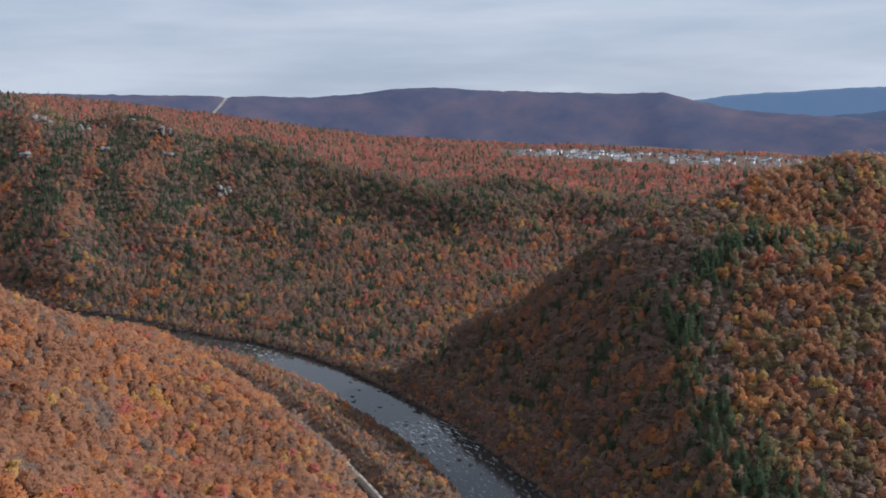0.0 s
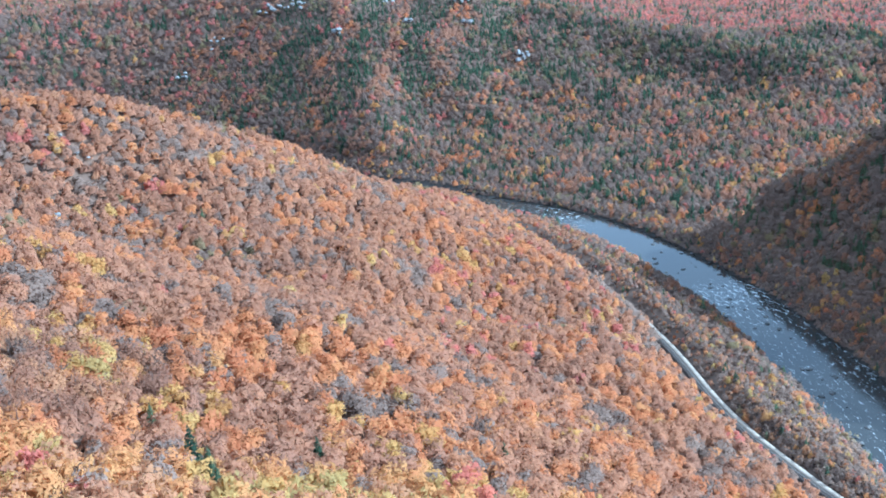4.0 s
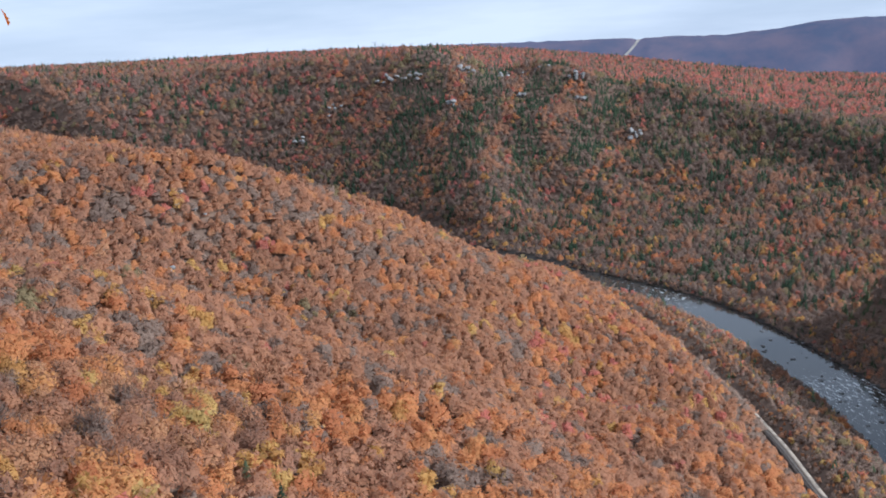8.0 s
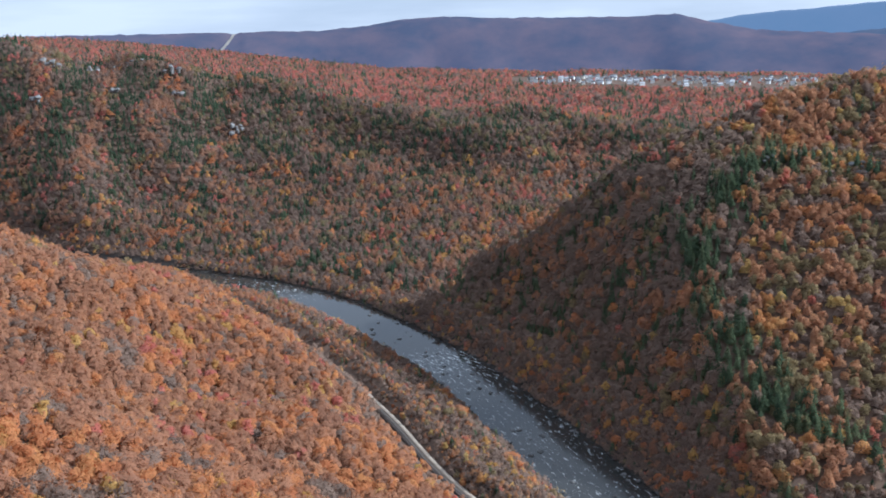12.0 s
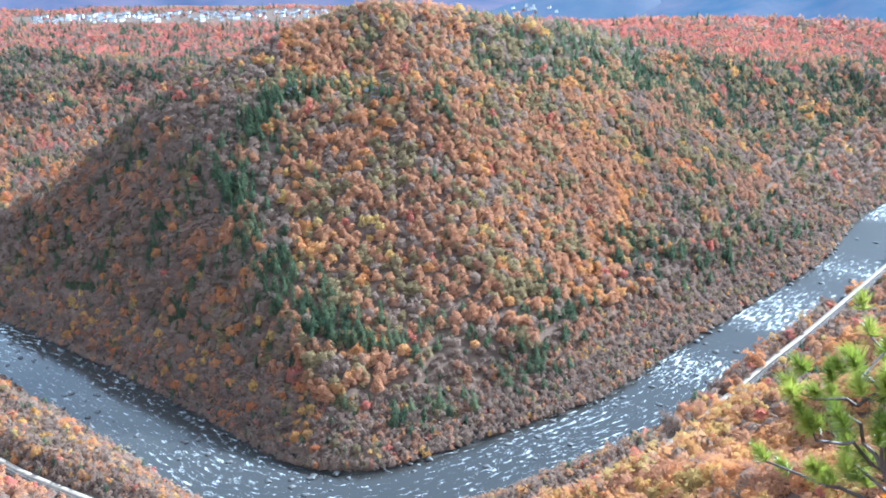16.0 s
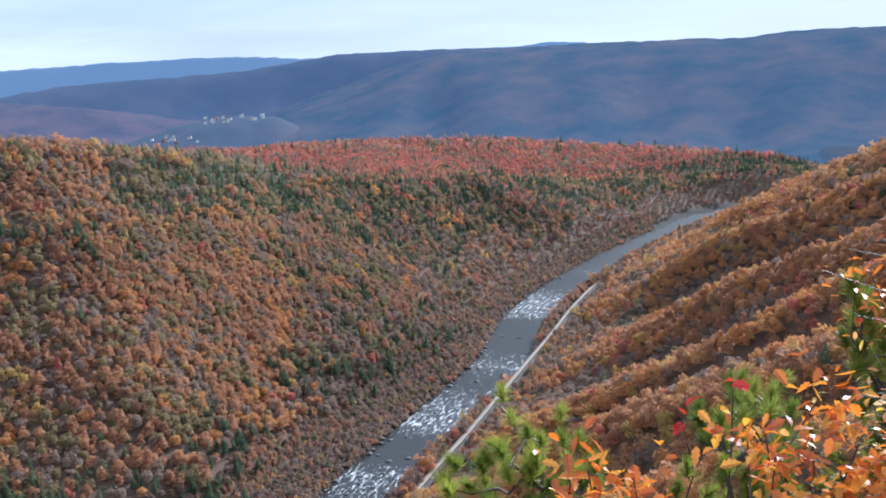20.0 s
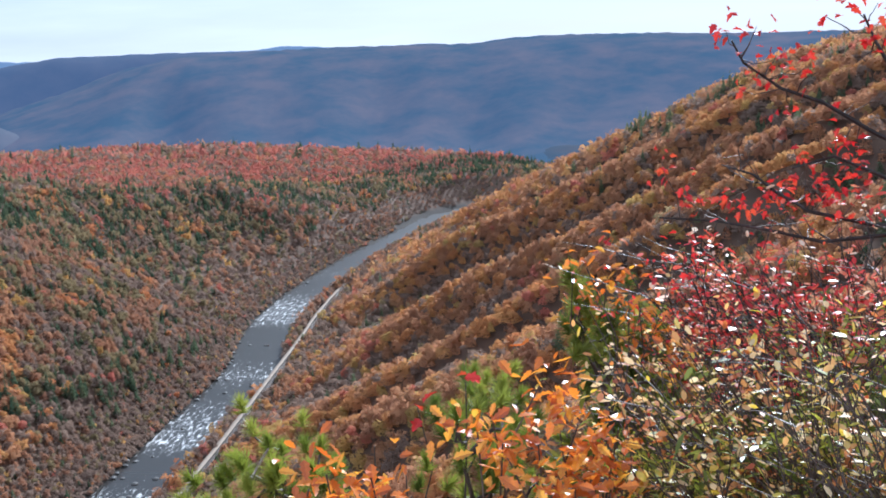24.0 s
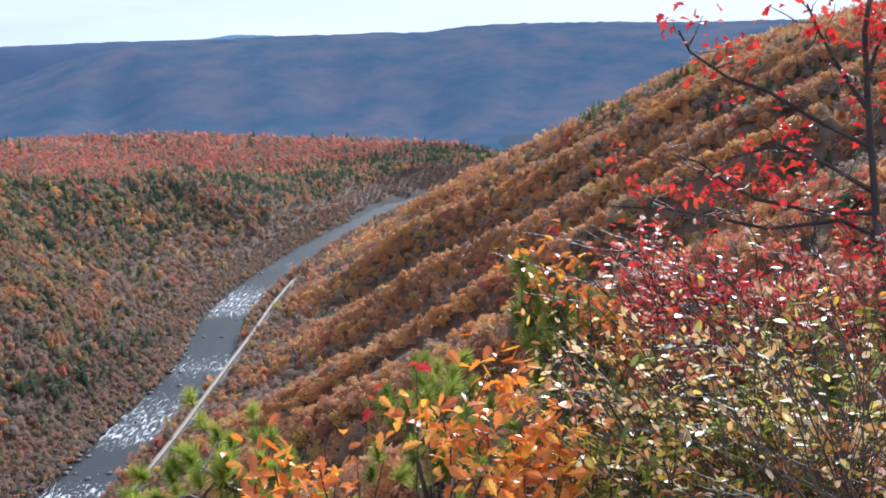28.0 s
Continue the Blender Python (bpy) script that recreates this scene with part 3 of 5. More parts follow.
def bough_mass(r, sides, rings, wide, low, high):
    """The dense body of a crown: an uneven lobed dome under the leaf sprays."""
    v = [[(0.0, 0.0, high * r.uniform(0.96, 1.03))] * sides]
    lobe, ph = int(r.integers(2, 5)), r.uniform(0, 6.28)
    for q in range(1, rings + 1):
        e = math.radians(90 - 88 * q / rings)
        a = (np.arange(sides) + 0.5 * (q % 2) + r.uniform(-0.22, 0.22, sides)) * 6.2832 / sides
        w = wide * max(math.cos(e), 0.2) ** 0.8 * r.uniform(0.86, 1.1, sides) * (1 + 0.13 * np.sin(a * lobe + ph + q))
        h = low + (high - low) * math.sin(e) * r.uniform(0.9, 1.08, sides) + r.uniform(-0.4, 0.4, sides)
        v.append(list(zip(np.cos(a) * w, np.sin(a) * w, h)))
    v = np.array(v)
    t = []
    for q in range(rings):
        for k in range(sides):
            k2 = (k + 1) % sides
            if q:
                t.append((v[q, k], v[q + 1, k], v[q, k2]))
            t.append((v[q, k2] if q else v[0, 0], v[q + 1, k], v[q + 1, k2]))
    t = np.array(t)
    return rounded(t, np.tile([0, 0, low + (high - low) * 0.3], (len(t), 1)), np.array([0, 0, low]), 0.5)


def unit(v):
    return v / np.maximum(np.linalg.norm(v, axis=-1, keepdims=True), 1e-9)


def rounded(tri, bough, middle, share):
    """Triangles with normals that follow the roundness of bough and crown, wound to face outward."""
    nv = unit(unit(tri - bough[:, None]) * share + unit(tri - middle) * (1 - share) + np.array([0, 0, 0.9]))
    face = np.cross(tri[:, 1] - tri[:, 0], tri[:, 2] - tri[:, 0])
    flip = (face * nv.mean(1)).sum(1) < 0
    tri[flip], nv[flip] = tri[flip][:, ::-1], nv[flip][:, ::-1]
    return np.concatenate([tri, nv], -1)


def cards(r, p, nrm, size):
    n = len(p)
    nrm = nrm / np.linalg.norm(nrm, axis=1)[:, None]
    t = np.cross(nrm, r.normal(size=(n, 3)))
    t /= np.linalg.norm(t, axis=1)[:, None]
    b = np.cross(nrm, t)
    s = size * r.uniform(0.6, 1.3, n)[:, None]
    return np.stack([p - t * s * 0.6 - b * s * 0.4, p + t * s * 0.6 - b * s * 0.35, p + b * s * 0.75 + t * s * 0.15], 1)


def bare_cards(r, n, wide, tall):
    """Twigs of a leafless crown: long thin slivers that spread from the stem."""
    a, u = r.uniform(0, 6.28, n), r.uniform(0, 1, n)
    base = np.stack([np.cos(a) * wide * 0.30 * u, np.sin(a) * wide * 0.30 * u, tall * (0.40 + 0.35 * r.uniform(0, 1, n))], -1)
    tip = np.stack([np.cos(a) * wide * (0.35 + 0.65 * u), np.sin(a) * wide * (0.35 + 0.65 * u), tall * (0.98 - 0.38 * u ** 2) * r.uniform(0.85, 1.05, n)], -1)
    base = base + (tip - base) * r.uniform(0, 0.55, n)[:, None]
    side = np.cross(tip - base, r.normal(size=(n, 3)))
    side = side / np.linalg.norm(side, axis=1)[:, None] * r.uniform(0.03, 0.09, n)[:, None] * wide / 4
    return rounded(np.stack([base - side * 0.4, tip - side, tip + side], 1), np.tile([0, 0, tall * 0.5], (n, 1)), np.array([0, 0, tall * 0.4]), 0.5)


def pine_cards(r, n, wide, tall):
    """Drooping boughs in rising whorls."""
    u = np.sort(r.uniform(0, 1, n))
    a = r.uniform(0, 6.28, n)
    z = tall * (0.18 + 0.82 * u)
    reach = wide * (1 - u) ** 0.75 * r.uniform(0.65, 1.1, n) + 0.25
    c, s = np.cos(a), np.sin(a)
    root = np.stack([c * reach * 0.1, s * reach * 0.1, z + 0.4], -1)
    w = reach * r.uniform(0.30, 0.55, n)
    tip1 = np.stack([c * reach - s * w, s * reach + c * w, z - reach * 0.28], -1)
    tip2 = np.stack([c * reach + s * w, s * reach - c * w, z - reach * 0.22], -1)
    return rounded(np.stack([root, tip1, tip2], 1), np.stack([0 * u, 0 * u, z - reach], -1), np.array([0, 0, tall * 0.2]), 0.7)


TIER = {0: (74, 1.75, 7, 2), 1: (23, 2.45, 6, 2), 2: (7, 3.2, 5, 1), 3: (3, 4.0, 4, 1)}
PROTO, CORE = {}, {}


def proto(kind, tier):
    """Six variants of a crown, in metres, standing at the origin."""
    if (kind, tier) not in PROTO:
        r = np.random.default_rng(sum(map(ord, kind)) * 7 + tier)
        n, size, sides, rings = TIER[tier]
        made = []
        for _ in range(6):
            wide = r.uniform(3.6, 4.8) * (0.85 if kind in ("yellow_birch", "red_maple") else 1)
            tall = r.uniform(9.0, 11.0)
            if kind == "pine":
                high = r.uniform(13, 18)
                made.append(np.concatenate([bough_mass(r, 5, 1, 3.0, 1.5, high * 0.8), pine_cards(r, (66, 38, 14, 8)[tier], r.uniform(3.0, 4.0) * (1.15 if tier > 1 else 1), high)]))
                continue
            got = [bough_mass(r, sides, rings, wide * (0.95 if tier == 0 else 1.08), tall * 0.2, tall * (0.68 if tier == 0 else 0.74))]
            if n:
                if kind == "bare_tree":
                    got.append(bare_cards(r, n // 5, wide, tall * 0.95))
                    got.append(crown_cards(r, n - n // 5, size * 0.8, 8, wide * 0.95, tall * 0.42, tall * 0.6))
                else:
                    got.append(crown_cards(r, n, size, max(4, min(10, n // 5)), wide, tall * 0.5, tall * 0.63))
            made.append(np.concatenate(got))
        m = min(len(t) for t in made)
        CORE[kind, tier] = rings * sides * 2 - sides if kind != "pine" else 5
        PROTO[kind, tier] = np.stack([t[:m] for t in made])
    return PROTO[kind, tier]


def stand(name, label, kind, tier, xy, z, size, tint, lean):
    """Many trees of one kind as one mesh."""
    if not len(xy):
        return
    pr = proto(kind, tier)
    pick, turn = rng.integers(0, 6, len(xy)), rng.uniform(0, 6.28, len(xy))
    t = pr[pick].astype(np.float32)
    t[..., :3] *= size[:, None, None, None]
    c, s = np.cos(turn)[:, None, None], np.sin(turn)[:, None, None]
    v = np.stack([t[..., 0] * c - t[..., 1] * s + xy[:, 0, None, None], t[..., 0] * s + t[..., 1] * c + xy[:, 1, None, None], t[..., 2] + z[:, None, None]], -1).reshape(-1, 3)
    nv = np.stack([t[..., 3] * c - t[..., 4] * s, t[..., 3] * s + t[..., 4] * c, t[..., 5]], -1)
    tri = v.reshape(-1, 3, 3)
    face = unit(np.cross(tri[:, 1] - tri[:, 0], tri[:, 2] - tri[:, 0]))[:, None]
    flat_share = np.where((xy[:, 0] > 60) & (xy[:, 1] < 0.42 * xy[:, 0] + 190), 0.22, 0.15)[:, None] * (np.arange(pr.shape[1]) >= CORE[kind, tier])
    flat_share = flat_share.reshape(-1, 1, 1)
    nv = unit(unit(nv + lean[:, None, None]).reshape(-1, 3, 3) * (1 - flat_share) + face * flat_share).reshape(-1, 3)
    ob = link_mesh(name, v, np.arange(len(v)).reshape(-1, 3), LEAF[kind], smooth=True)
    put_normals(ob.data, nv)
    put_attr(ob, "tint", np.repeat(tint, pr.shape[1] * 3))
    tagged(ob, label, "forest", kind="stuff")


def choose(p, u):
    """One of the kinds for each tree by its weights."""
    c = np.cumsum(p, 1)
    return (u[:, None] * c[:, -1:] > c).sum(1)


CREST_AT = ((-30, 1400), (-12, 1420), (-6, 1460), (5, 1600), (14, 1720), (22, 1770), (30, 1860), (44, 2100), (62, 2300))
SPUR = np.array([pol(a, q, 0)[:2] for a, q in ((-23, 512), (-21, 516), (-18.8, 540), (-17.4, 560), (-16.3, 600), (-15.8, 635), (-15.2, 662), (-15.9, 688), (-17.4, 712), (-18.8, 738))])
LEDGE = np.array([pol(a, q, 0)[:2] for a, q in ((-18.5, 745), (-20.4, 741), (-23.2, 735), (-26.1, 721), (-28.5, 715))])
BENCH = np.array([pol(a, q, 0)[:2] for a, q in ((-23.2, 466), (-25, 470), (-31.1, 510), (-32.9, 532), (-36.3, 632), (-37.9, 665), (-42.2, 682), (-43.7, 722), (-46.1, 770), (-47.6, 822))])
CREST_BY = ((-75, 1700), (-69, 1620), (-65, 1570), (-59, 1490), (-56, 1420), (-52.9, 1320), (-49.8, 1210), (-46.6, 1120), (-43.4, 1040), (-40, 990), (-34, 925), (-28, 890), (-24, 870), (-20, 1400))
KINDS = ["rust_oak", "orange_maple", "yellow_birch", "red_maple", "bare_tree", "pine", "olive_oak"]
WORDS = {"rust_oak": "rust-brown oaks in late autumn leaf", "orange_maple": "bright orange maples in autumn leaf", "yellow_birch": "golden yellow birches in autumn leaf",
         "red_maple": "crimson red maples in autumn leaf", "bare_tree": "leafless grey-brown trees with fine twigs", "pine": "dark green pines", "olive_oak": "oaks with fading olive-green leaves"}
rail_d = lambda x, y: near_line(x, y, RAIL[::3])[0]


def plant(lo, hi, gap, tier, steep=None):
    """Trees over the ring of land between two distances from the overlook, or over its steep parts across the river alone."""
    n = int(hi / gap) + 2
    i, j = np.meshgrid(np.arange(-n, n), np.arange(-n, n), indexing="ij")
    x = (i + rng.uniform(-0.42, 0.42, i.shape) + 0.5 * (j % 2)).ravel() * gap
    y = (j + rng.uniform(-0.42, 0.42, i.shape)).ravel() * gap
    r, az = np.hypot(x, y), np.degrees(np.arctan2(-x, y))
    m = (r >= lo - 3) & (r < hi + 1) & (az > -100) & (az < 56)
    x, y, r, az = x[m], y[m], r[m], az[m]
    z, d, s, k, hl, hm = land(x, y)
    rd = rail_d(x, y)
    m = (d > 29) & (rd > 5) & ~((rd < 7) & (s < 0) & (d > 58))
    m &= ~((az > -22.5) & (az < -5) & (r > 3040) & (r < 3520) & (rng.uniform(0, 1, len(x)) < 0.95))
    if steep is not None:
        m &= (s > 0) & (np.hypot(land(x + 4, y)[0] - z, land(x, y + 4)[0] - z) / 4 > steep)
    rim = np.interp(az, [p[0] for p in RIM], [p[1] for p in RIM])
    m &= ((r < rim + 120) | ((az > -25) & (r < 3560 + 12 * (az + 25)))) & (z > 0)
    x, y, z, d, s, k, hl, hm, az, r, rd = (v[m] for v in (x, y, z, d, s, k, hl, hm, az, r, rd))
    w1, w2 = waves(x, y, 31, 90), waves(x, y, 32, 260)
    left, right = (s < 0) & (k < 9.3), (s < 0) & (k >= 9.3)
    onm = (s > 0) & (hm > 10) & (hm >= hl)
    rim_l = np.interp(az, [p[0] for p in CREST_AT], [p[1] for p in CREST_AT])
    rim_m = np.interp(az, [p[0] for p in CREST_BY], [p[1] for p in CREST_BY])
    flat = (s > 0) & (((az > -23) & (r > rim_l + np.interp(az, [-20, 0, 7, 13, 25], [25, 25, 90, 330, 600]))) | ((az <= -23) & (r > rim_m + 20)) | ((az < -52) & (d > 190)))
    onm &= ~flat
    onl = (s > 0) & ~onm & ~flat
    bank = (d < 58)
    ribs = ribs_of(k, d, x, y)
    # shares of: rust oak, orange maple, yellow birch, red maple, bare tree, pine, olive oak
    P = np.zeros((len(x), 7)) + (0.42, 0.08, 0.05, 0.08, 0.33, 0.02, 0.02)
    P[left] = (0.63, 0.18, 0.03, 0.006, 0.15, 0.0, 0.006)
    P[left & (w1 > 0.5)] = (0.53, 0.27, 0.05, 0.008, 0.13, 0.0, 0.008)
    P[left & (w1 < -0.5)] = (0.58, 0.08, 0.01, 0.005, 0.32, 0.0, 0.003)
    P[left & (az < 17) & (r > 430)] = (0.53, 0.28, 0.03, 0.05, 0.11, 0.0, 0.004)
    P[left & (r < 370)] = (0.49, 0.31, 0.08, 0.006, 0.11, 0.0, 0.004)
    P[right] = (0.46, 0.34, 0.06, 0.03, 0.10, 0.006, 0.004)
    P[right & (ribs < 0.15)] = (0.51, 0.17, 0.03, 0.02, 0.25, 0.01, 0.01)
    P[right & (ribs < -0.35)] = (0.22, 0.02, 0.01, 0.02, 0.66, 0.06, 0.01)
    P[right & (z > 115) & (w1 > 0.1) & (az < -40)] = (0.42, 0.12, 0.05, 0.03, 0.22, 0.13, 0.03)
    P[right & (r < 440) & (az > -52)] = (0.30, 0.40, 0.19, 0.02, 0.08, 0.005, 0.005)
    # real pines here, with extra ones and bare trees for the hillside's shade
    P[onl] = (0.20, 0.05, 0.02, 0.02, 0.39, 0.26, 0.06)
    P[onl & (az < -1)] = (0.18, 0.045, 0.02, 0.03, 0.38, 0.27, 0.075)
    high = onl & (z > 75)
    P[high] = (0.08, 0.01, 0.0, 0.015, 0.30, 0.50, 0.09)
    P[high & (az < 8)] = (0.10, 0.01, 0.0, 0.02, 0.40, 0.31, 0.16)
    # pine stripes set by turn from the overlook, partly in place of gully shadow
    stripe = np.sin((az + 0.016 * (z - 150)) * 1.75 - 1.0 + 0.9 * w2 + 0.35 * w1)
    gully = high & (az > 10) & (az < 25)
    P[gully & (stripe > 0.1)] = (0.04, 0.0, 0.0, 0.01, 0.14, 0.76, 0.05)
    P[gully & (stripe < -0.35)] = (0.36, 0.05, 0.01, 0.07, 0.35, 0.10, 0.06)
    P[high & (az > 25)] = (0.36, 0.03, 0.01, 0.10, 0.37, 0.08, 0.05)
    P[high & (az > 25) & (w1 < -0.3)] = (0.20, 0.01, 0.0, 0.06, 0.39, 0.28, 0.06)
    P[onm] = (0.40, 0.07, 0.03, 0.02, 0.26, 0.03, 0.19)
    P[onm & (w1 > 0.5)] = (0.36, 0.05, 0.05, 0.01, 0.15, 0.08, 0.30)
    P[onm & (w1 < -0.5)] = (0.46, 0.10, 0.03, 0.02, 0.20, 0.02, 0.17)
    # darker mixes on the right flank and valley end, standing in for shade
    P[onm & (az < -38)] = (0.22, 0.025, 0.015, 0.01, 0.32, 0.21, 0.20)
    P[onm & (az < -57.5)] = (0.12, 0.03, 0.01, 0.02, 0.22, 0.54, 0.06)
    P[onm & (az < -29) & (r > rim_m - 130)] = (0.14, 0.02, 0.02, 0.01, 0.12, 0.50, 0.19)
    P[onm & (d > 58) & (d < 105) & (w1 > 0.25)] = (0.14, 0.05, 0.06, 0.01, 0.14, 0.48, 0.12)
    # flank away from the sun: pines and bare trees raised to deepen its shade
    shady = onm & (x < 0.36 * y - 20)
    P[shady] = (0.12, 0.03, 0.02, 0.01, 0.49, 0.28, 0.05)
    P[(s > 0) & (az < -1) & (az > -17) & (r > 960) & (r < 1330) & ~flat & (hm < 50)] = (0.28, 0.05, 0.02, 0.05, 0.38, 0.14, 0.08)
    edge = onm & (near_line(x, y, SPUR)[0] < 9 + w1 * 6)
    P[edge] = (0.14, 0.03, 0.02, 0, 0.12, 0.60, 0.09)
    P[flat] = (0.16, 0.02, 0.0, 0.44, 0.33, 0.03, 0.02)
    P[flat & (az > -24)] = (0.14, 0.01, 0.0, 0.40, 0.33, 0.11, 0.01)
    # pines added to darken this slope in place of its shade
    P[flat & (az < -58.3 + w1 * 1.6) & (r < 1700 + w2 * 70 - 25 * (az + 62))] = (0.08, 0.01, 0.0, 0.10, 0.30, 0.48, 0.03)
    P[flat & (az > -58) & (az < -47) & (d < 240 + w1 * 60)] = (0.26, 0.04, 0.02, 0.12, 0.28, 0.19, 0.09)
    P[bank & (s > 0)] = (0.12, 0.06, 0.09, 0.02, 0.63, 0.04, 0.04)
    P[bank & (s < 0)] = (0.18, 0.05, 0.06, 0.03, 0.62, 0.02, 0.04)
    rough = (s > 0) & (d < 70 + w1 * 8) & (k > 9.8)
    P[rough] = (0.20, 0.01, 0.02, 0.0, 0.57, 0.06, 0.14)
    cell = lambda g, e: np.random.default_rng(int(g * 10) + e).uniform(0, 1, (997, 991))[np.floor((x + waves(x, y, 41, 30) * 4) / g).astype(int) % 997, np.floor((y + waves(x, y, 42, 30) * 4) / g).astype(int) % 991]
    lot = rng.uniform(0, 1, len(x))
    kind = choose(P, np.where(lot < 0.45, cell(16, 1), np.where(lot < 0.6, cell(34, 2), rng.uniform(0, 1, len(x)))))
    size = rng.uniform(0.7, 1.28, len(x)) * np.where(kind == 5, np.where(onm & ~edge, 0.75, np.where(onl, np.where(gully & (r > 1640), 0.55, 0.78), 0.95)), 1.0) * np.where(bank & ~rough, 0.75, 1.0) * np.where(rough, 0.62, 1) * np.where(onm, 0.9, 1)
    size *= np.where((s < 0) & (rd < 40), np.maximum(np.clip(0.32 + (rd - 10) / 40, 0.3, 1), np.clip((k - 11) * 0.8, 0, 0.95)), 1.0)
    size *= np.clip(gap / 6.2, 0.9, 1.6)
    # tint is shifted slope by slope, putting light and shade into leaf colours
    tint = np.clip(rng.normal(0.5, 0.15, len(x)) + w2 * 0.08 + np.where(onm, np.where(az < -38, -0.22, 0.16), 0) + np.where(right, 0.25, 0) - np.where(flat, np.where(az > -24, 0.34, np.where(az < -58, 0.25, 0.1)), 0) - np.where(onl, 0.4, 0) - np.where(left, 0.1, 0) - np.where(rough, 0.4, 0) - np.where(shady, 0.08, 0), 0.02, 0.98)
    return np.stack([x, y], -1), z - 0.3, kind, size, tint, np.full(len(x), tier), r


def scrub(gap, reach):
    """Low leafless bushes along both banks."""
    t = np.arange(40, len(RV) - 40)
    n = int(seg[t[-1]] - seg[t[0]])
    u = rng.uniform(t[0], t[-1], int(n * reach * 2 / gap ** 2))
    o = rng.uniform(0, 1, len(u))
    o = np.where(rng.uniform(0, 1, len(u)) < 0.6, 22 + o * o * (6 + reach), -24 - o * reach)
    x = np.interp(u, np.arange(len(RV)), RV[:, 0] - 0) - np.interp(u, np.arange(len(RV)), way[:, 1]) * o
    y = np.interp(u, np.arange(len(RV)), RV[:, 1]) + np.interp(u, np.arange(len(RV)), way[:, 0]) * o
    z, d, s, k, hl, hm = land(x, y)
    m = (d > 24.5) & (rail_d(x, y) > 5.5) & (z < 18)
    x, y, z = x[m], y[m], z[m]
    kind = choose(np.zeros((len(x), 7)) + (0.10, 0.02, 0.03, 0.02, 0.77, 0.03, 0.03), rng.uniform(0, 1, len(x)))
    return np.stack([x, y], -1), z - 0.2, kind, rng.uniform(0.3, 0.6, len(x)), np.clip(rng.normal(0.4, 0.2, len(x)), 0, 1), np.full(len(x), 3), np.hypot(x, y)


def pine_band(line, count, width):
    """A close belt of pines along a spur."""
    u = rng.uniform(0, len(line) - 1.001, count)
    i = u.astype(int)
    p = line[i] + (line[i + 1] - line[i]) * (u - i)[:, None] + rng.normal(0, width, (count, 2))
    z, d, s, k, hl, hm = land(p[:, 0], p[:, 1])
    n = len(p)
    return p, z - 0.3, np.full(n, 5), rng.uniform(0.65, 1.15, n), np.clip(rng.normal(0.45, 0.2, n), 0, 1), np.full(n, 1), np.hypot(p[:, 0], p[:, 1])


def railside(lo, hi, count, near, far, small, big, pale, mix=(0.20, 0.05, 0.03, 0.03, 0.66, 0.01, 0.02)):
    """Trees and bushes between the railway and the water, along a stretch of the line; rows uphill are placed to hide
    it from the camera.
    """
    w = np.gradient(RAIL, axis=0)
    w /= np.linalg.norm(w, axis=1)[:, None]
    u = rng.uniform(lo, hi, count)
    i = u.astype(int)
    p = RAIL[i] + (RAIL[i + 1] - RAIL[i]) * (u - i)[:, None]
    p = p + np.stack([-w[i, 1], w[i, 0]], -1) * rng.uniform(near, far, count)[:, None]
    z, d, s, k, hl, hm = land(p[:, 0], p[:, 1])
    m = (d > 20) & (s < 0) & (z > 0)
    p, z, n = p[m], z[m], int(m.sum())
    kind = choose(np.zeros((n, 7)) + mix, rng.uniform(0, 1, n))
    return p, z - 0.2, kind, rng.uniform(small, big, n), np.clip(rng.normal(pale, 0.18, n), 0, 1), np.full(n, 2), np.hypot(p[:, 0], p[:, 1])


def lone_pines():
    """A few pines scattered through the near rust-coloured slope."""
    p = np.array([pol(a, q, 0)[:2] for a, q in ((34.2, 270), (32.3, 239), (31.4, 229), (24.9, 265), (13.4, 298), (29.5, 654), (36.5, 560))])
    n = len(p)
    return p, land(p[:, 0], p[:, 1])[0] - 0.3, np.full(n, 5), rng.uniform(0.6, 0.85, n), np.full(n, 0.8), np.zeros(n, int), np.hypot(p[:, 0], p[:, 1])


FOREST = [pine_band(SPUR, 190, 10), pine_band(LEDGE, 60, 6), pine_band(BENCH, 120, 8), railside(104, len(RAIL) - 12, 620, 4.5, 13, 0.8, 1.3, 0.45), railside(22, 104, 1900, 4, 42, 0.36, 0.62, 0.85), railside(179, len(RAIL) - 6, 300, -13, -4.2, 1.0, 1.45, 0.5), railside(19, 40, 170, -12, -4.3, 0.9, 1.3, 0.45), lone_pines(), railside(86, 111, 330, -19, -4.4, 0.85, 1.35, 0.8, (0.30, 0.36, 0.22, 0.02, 0.08, 0.01, 0.01)), railside(153, 160, 22, -8.5, -4.3, 0.8, 1.1, 0.5), plant(60, 430, 6.0, 0), plant(430, 860, 5.5, 1), plant(860, 1750, 6.6, 2), plant(430, 900, 4.6, 1, 0.62), plant(900, 1350, 5.6, 2, 0.7), plant(1750, 2700, 10.5, 3), plant(2700, 4700, 16.0, 3), scrub(2.7, 40)]
# fitted to the camera's view: ground hidden from the overlook keeps few trees, coarser and larger
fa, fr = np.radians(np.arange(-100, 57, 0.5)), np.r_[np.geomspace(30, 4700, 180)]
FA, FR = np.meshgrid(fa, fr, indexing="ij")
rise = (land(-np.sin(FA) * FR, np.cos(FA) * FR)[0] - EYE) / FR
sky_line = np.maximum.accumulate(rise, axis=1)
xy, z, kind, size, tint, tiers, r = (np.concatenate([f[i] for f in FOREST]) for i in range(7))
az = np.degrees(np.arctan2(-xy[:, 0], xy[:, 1]))
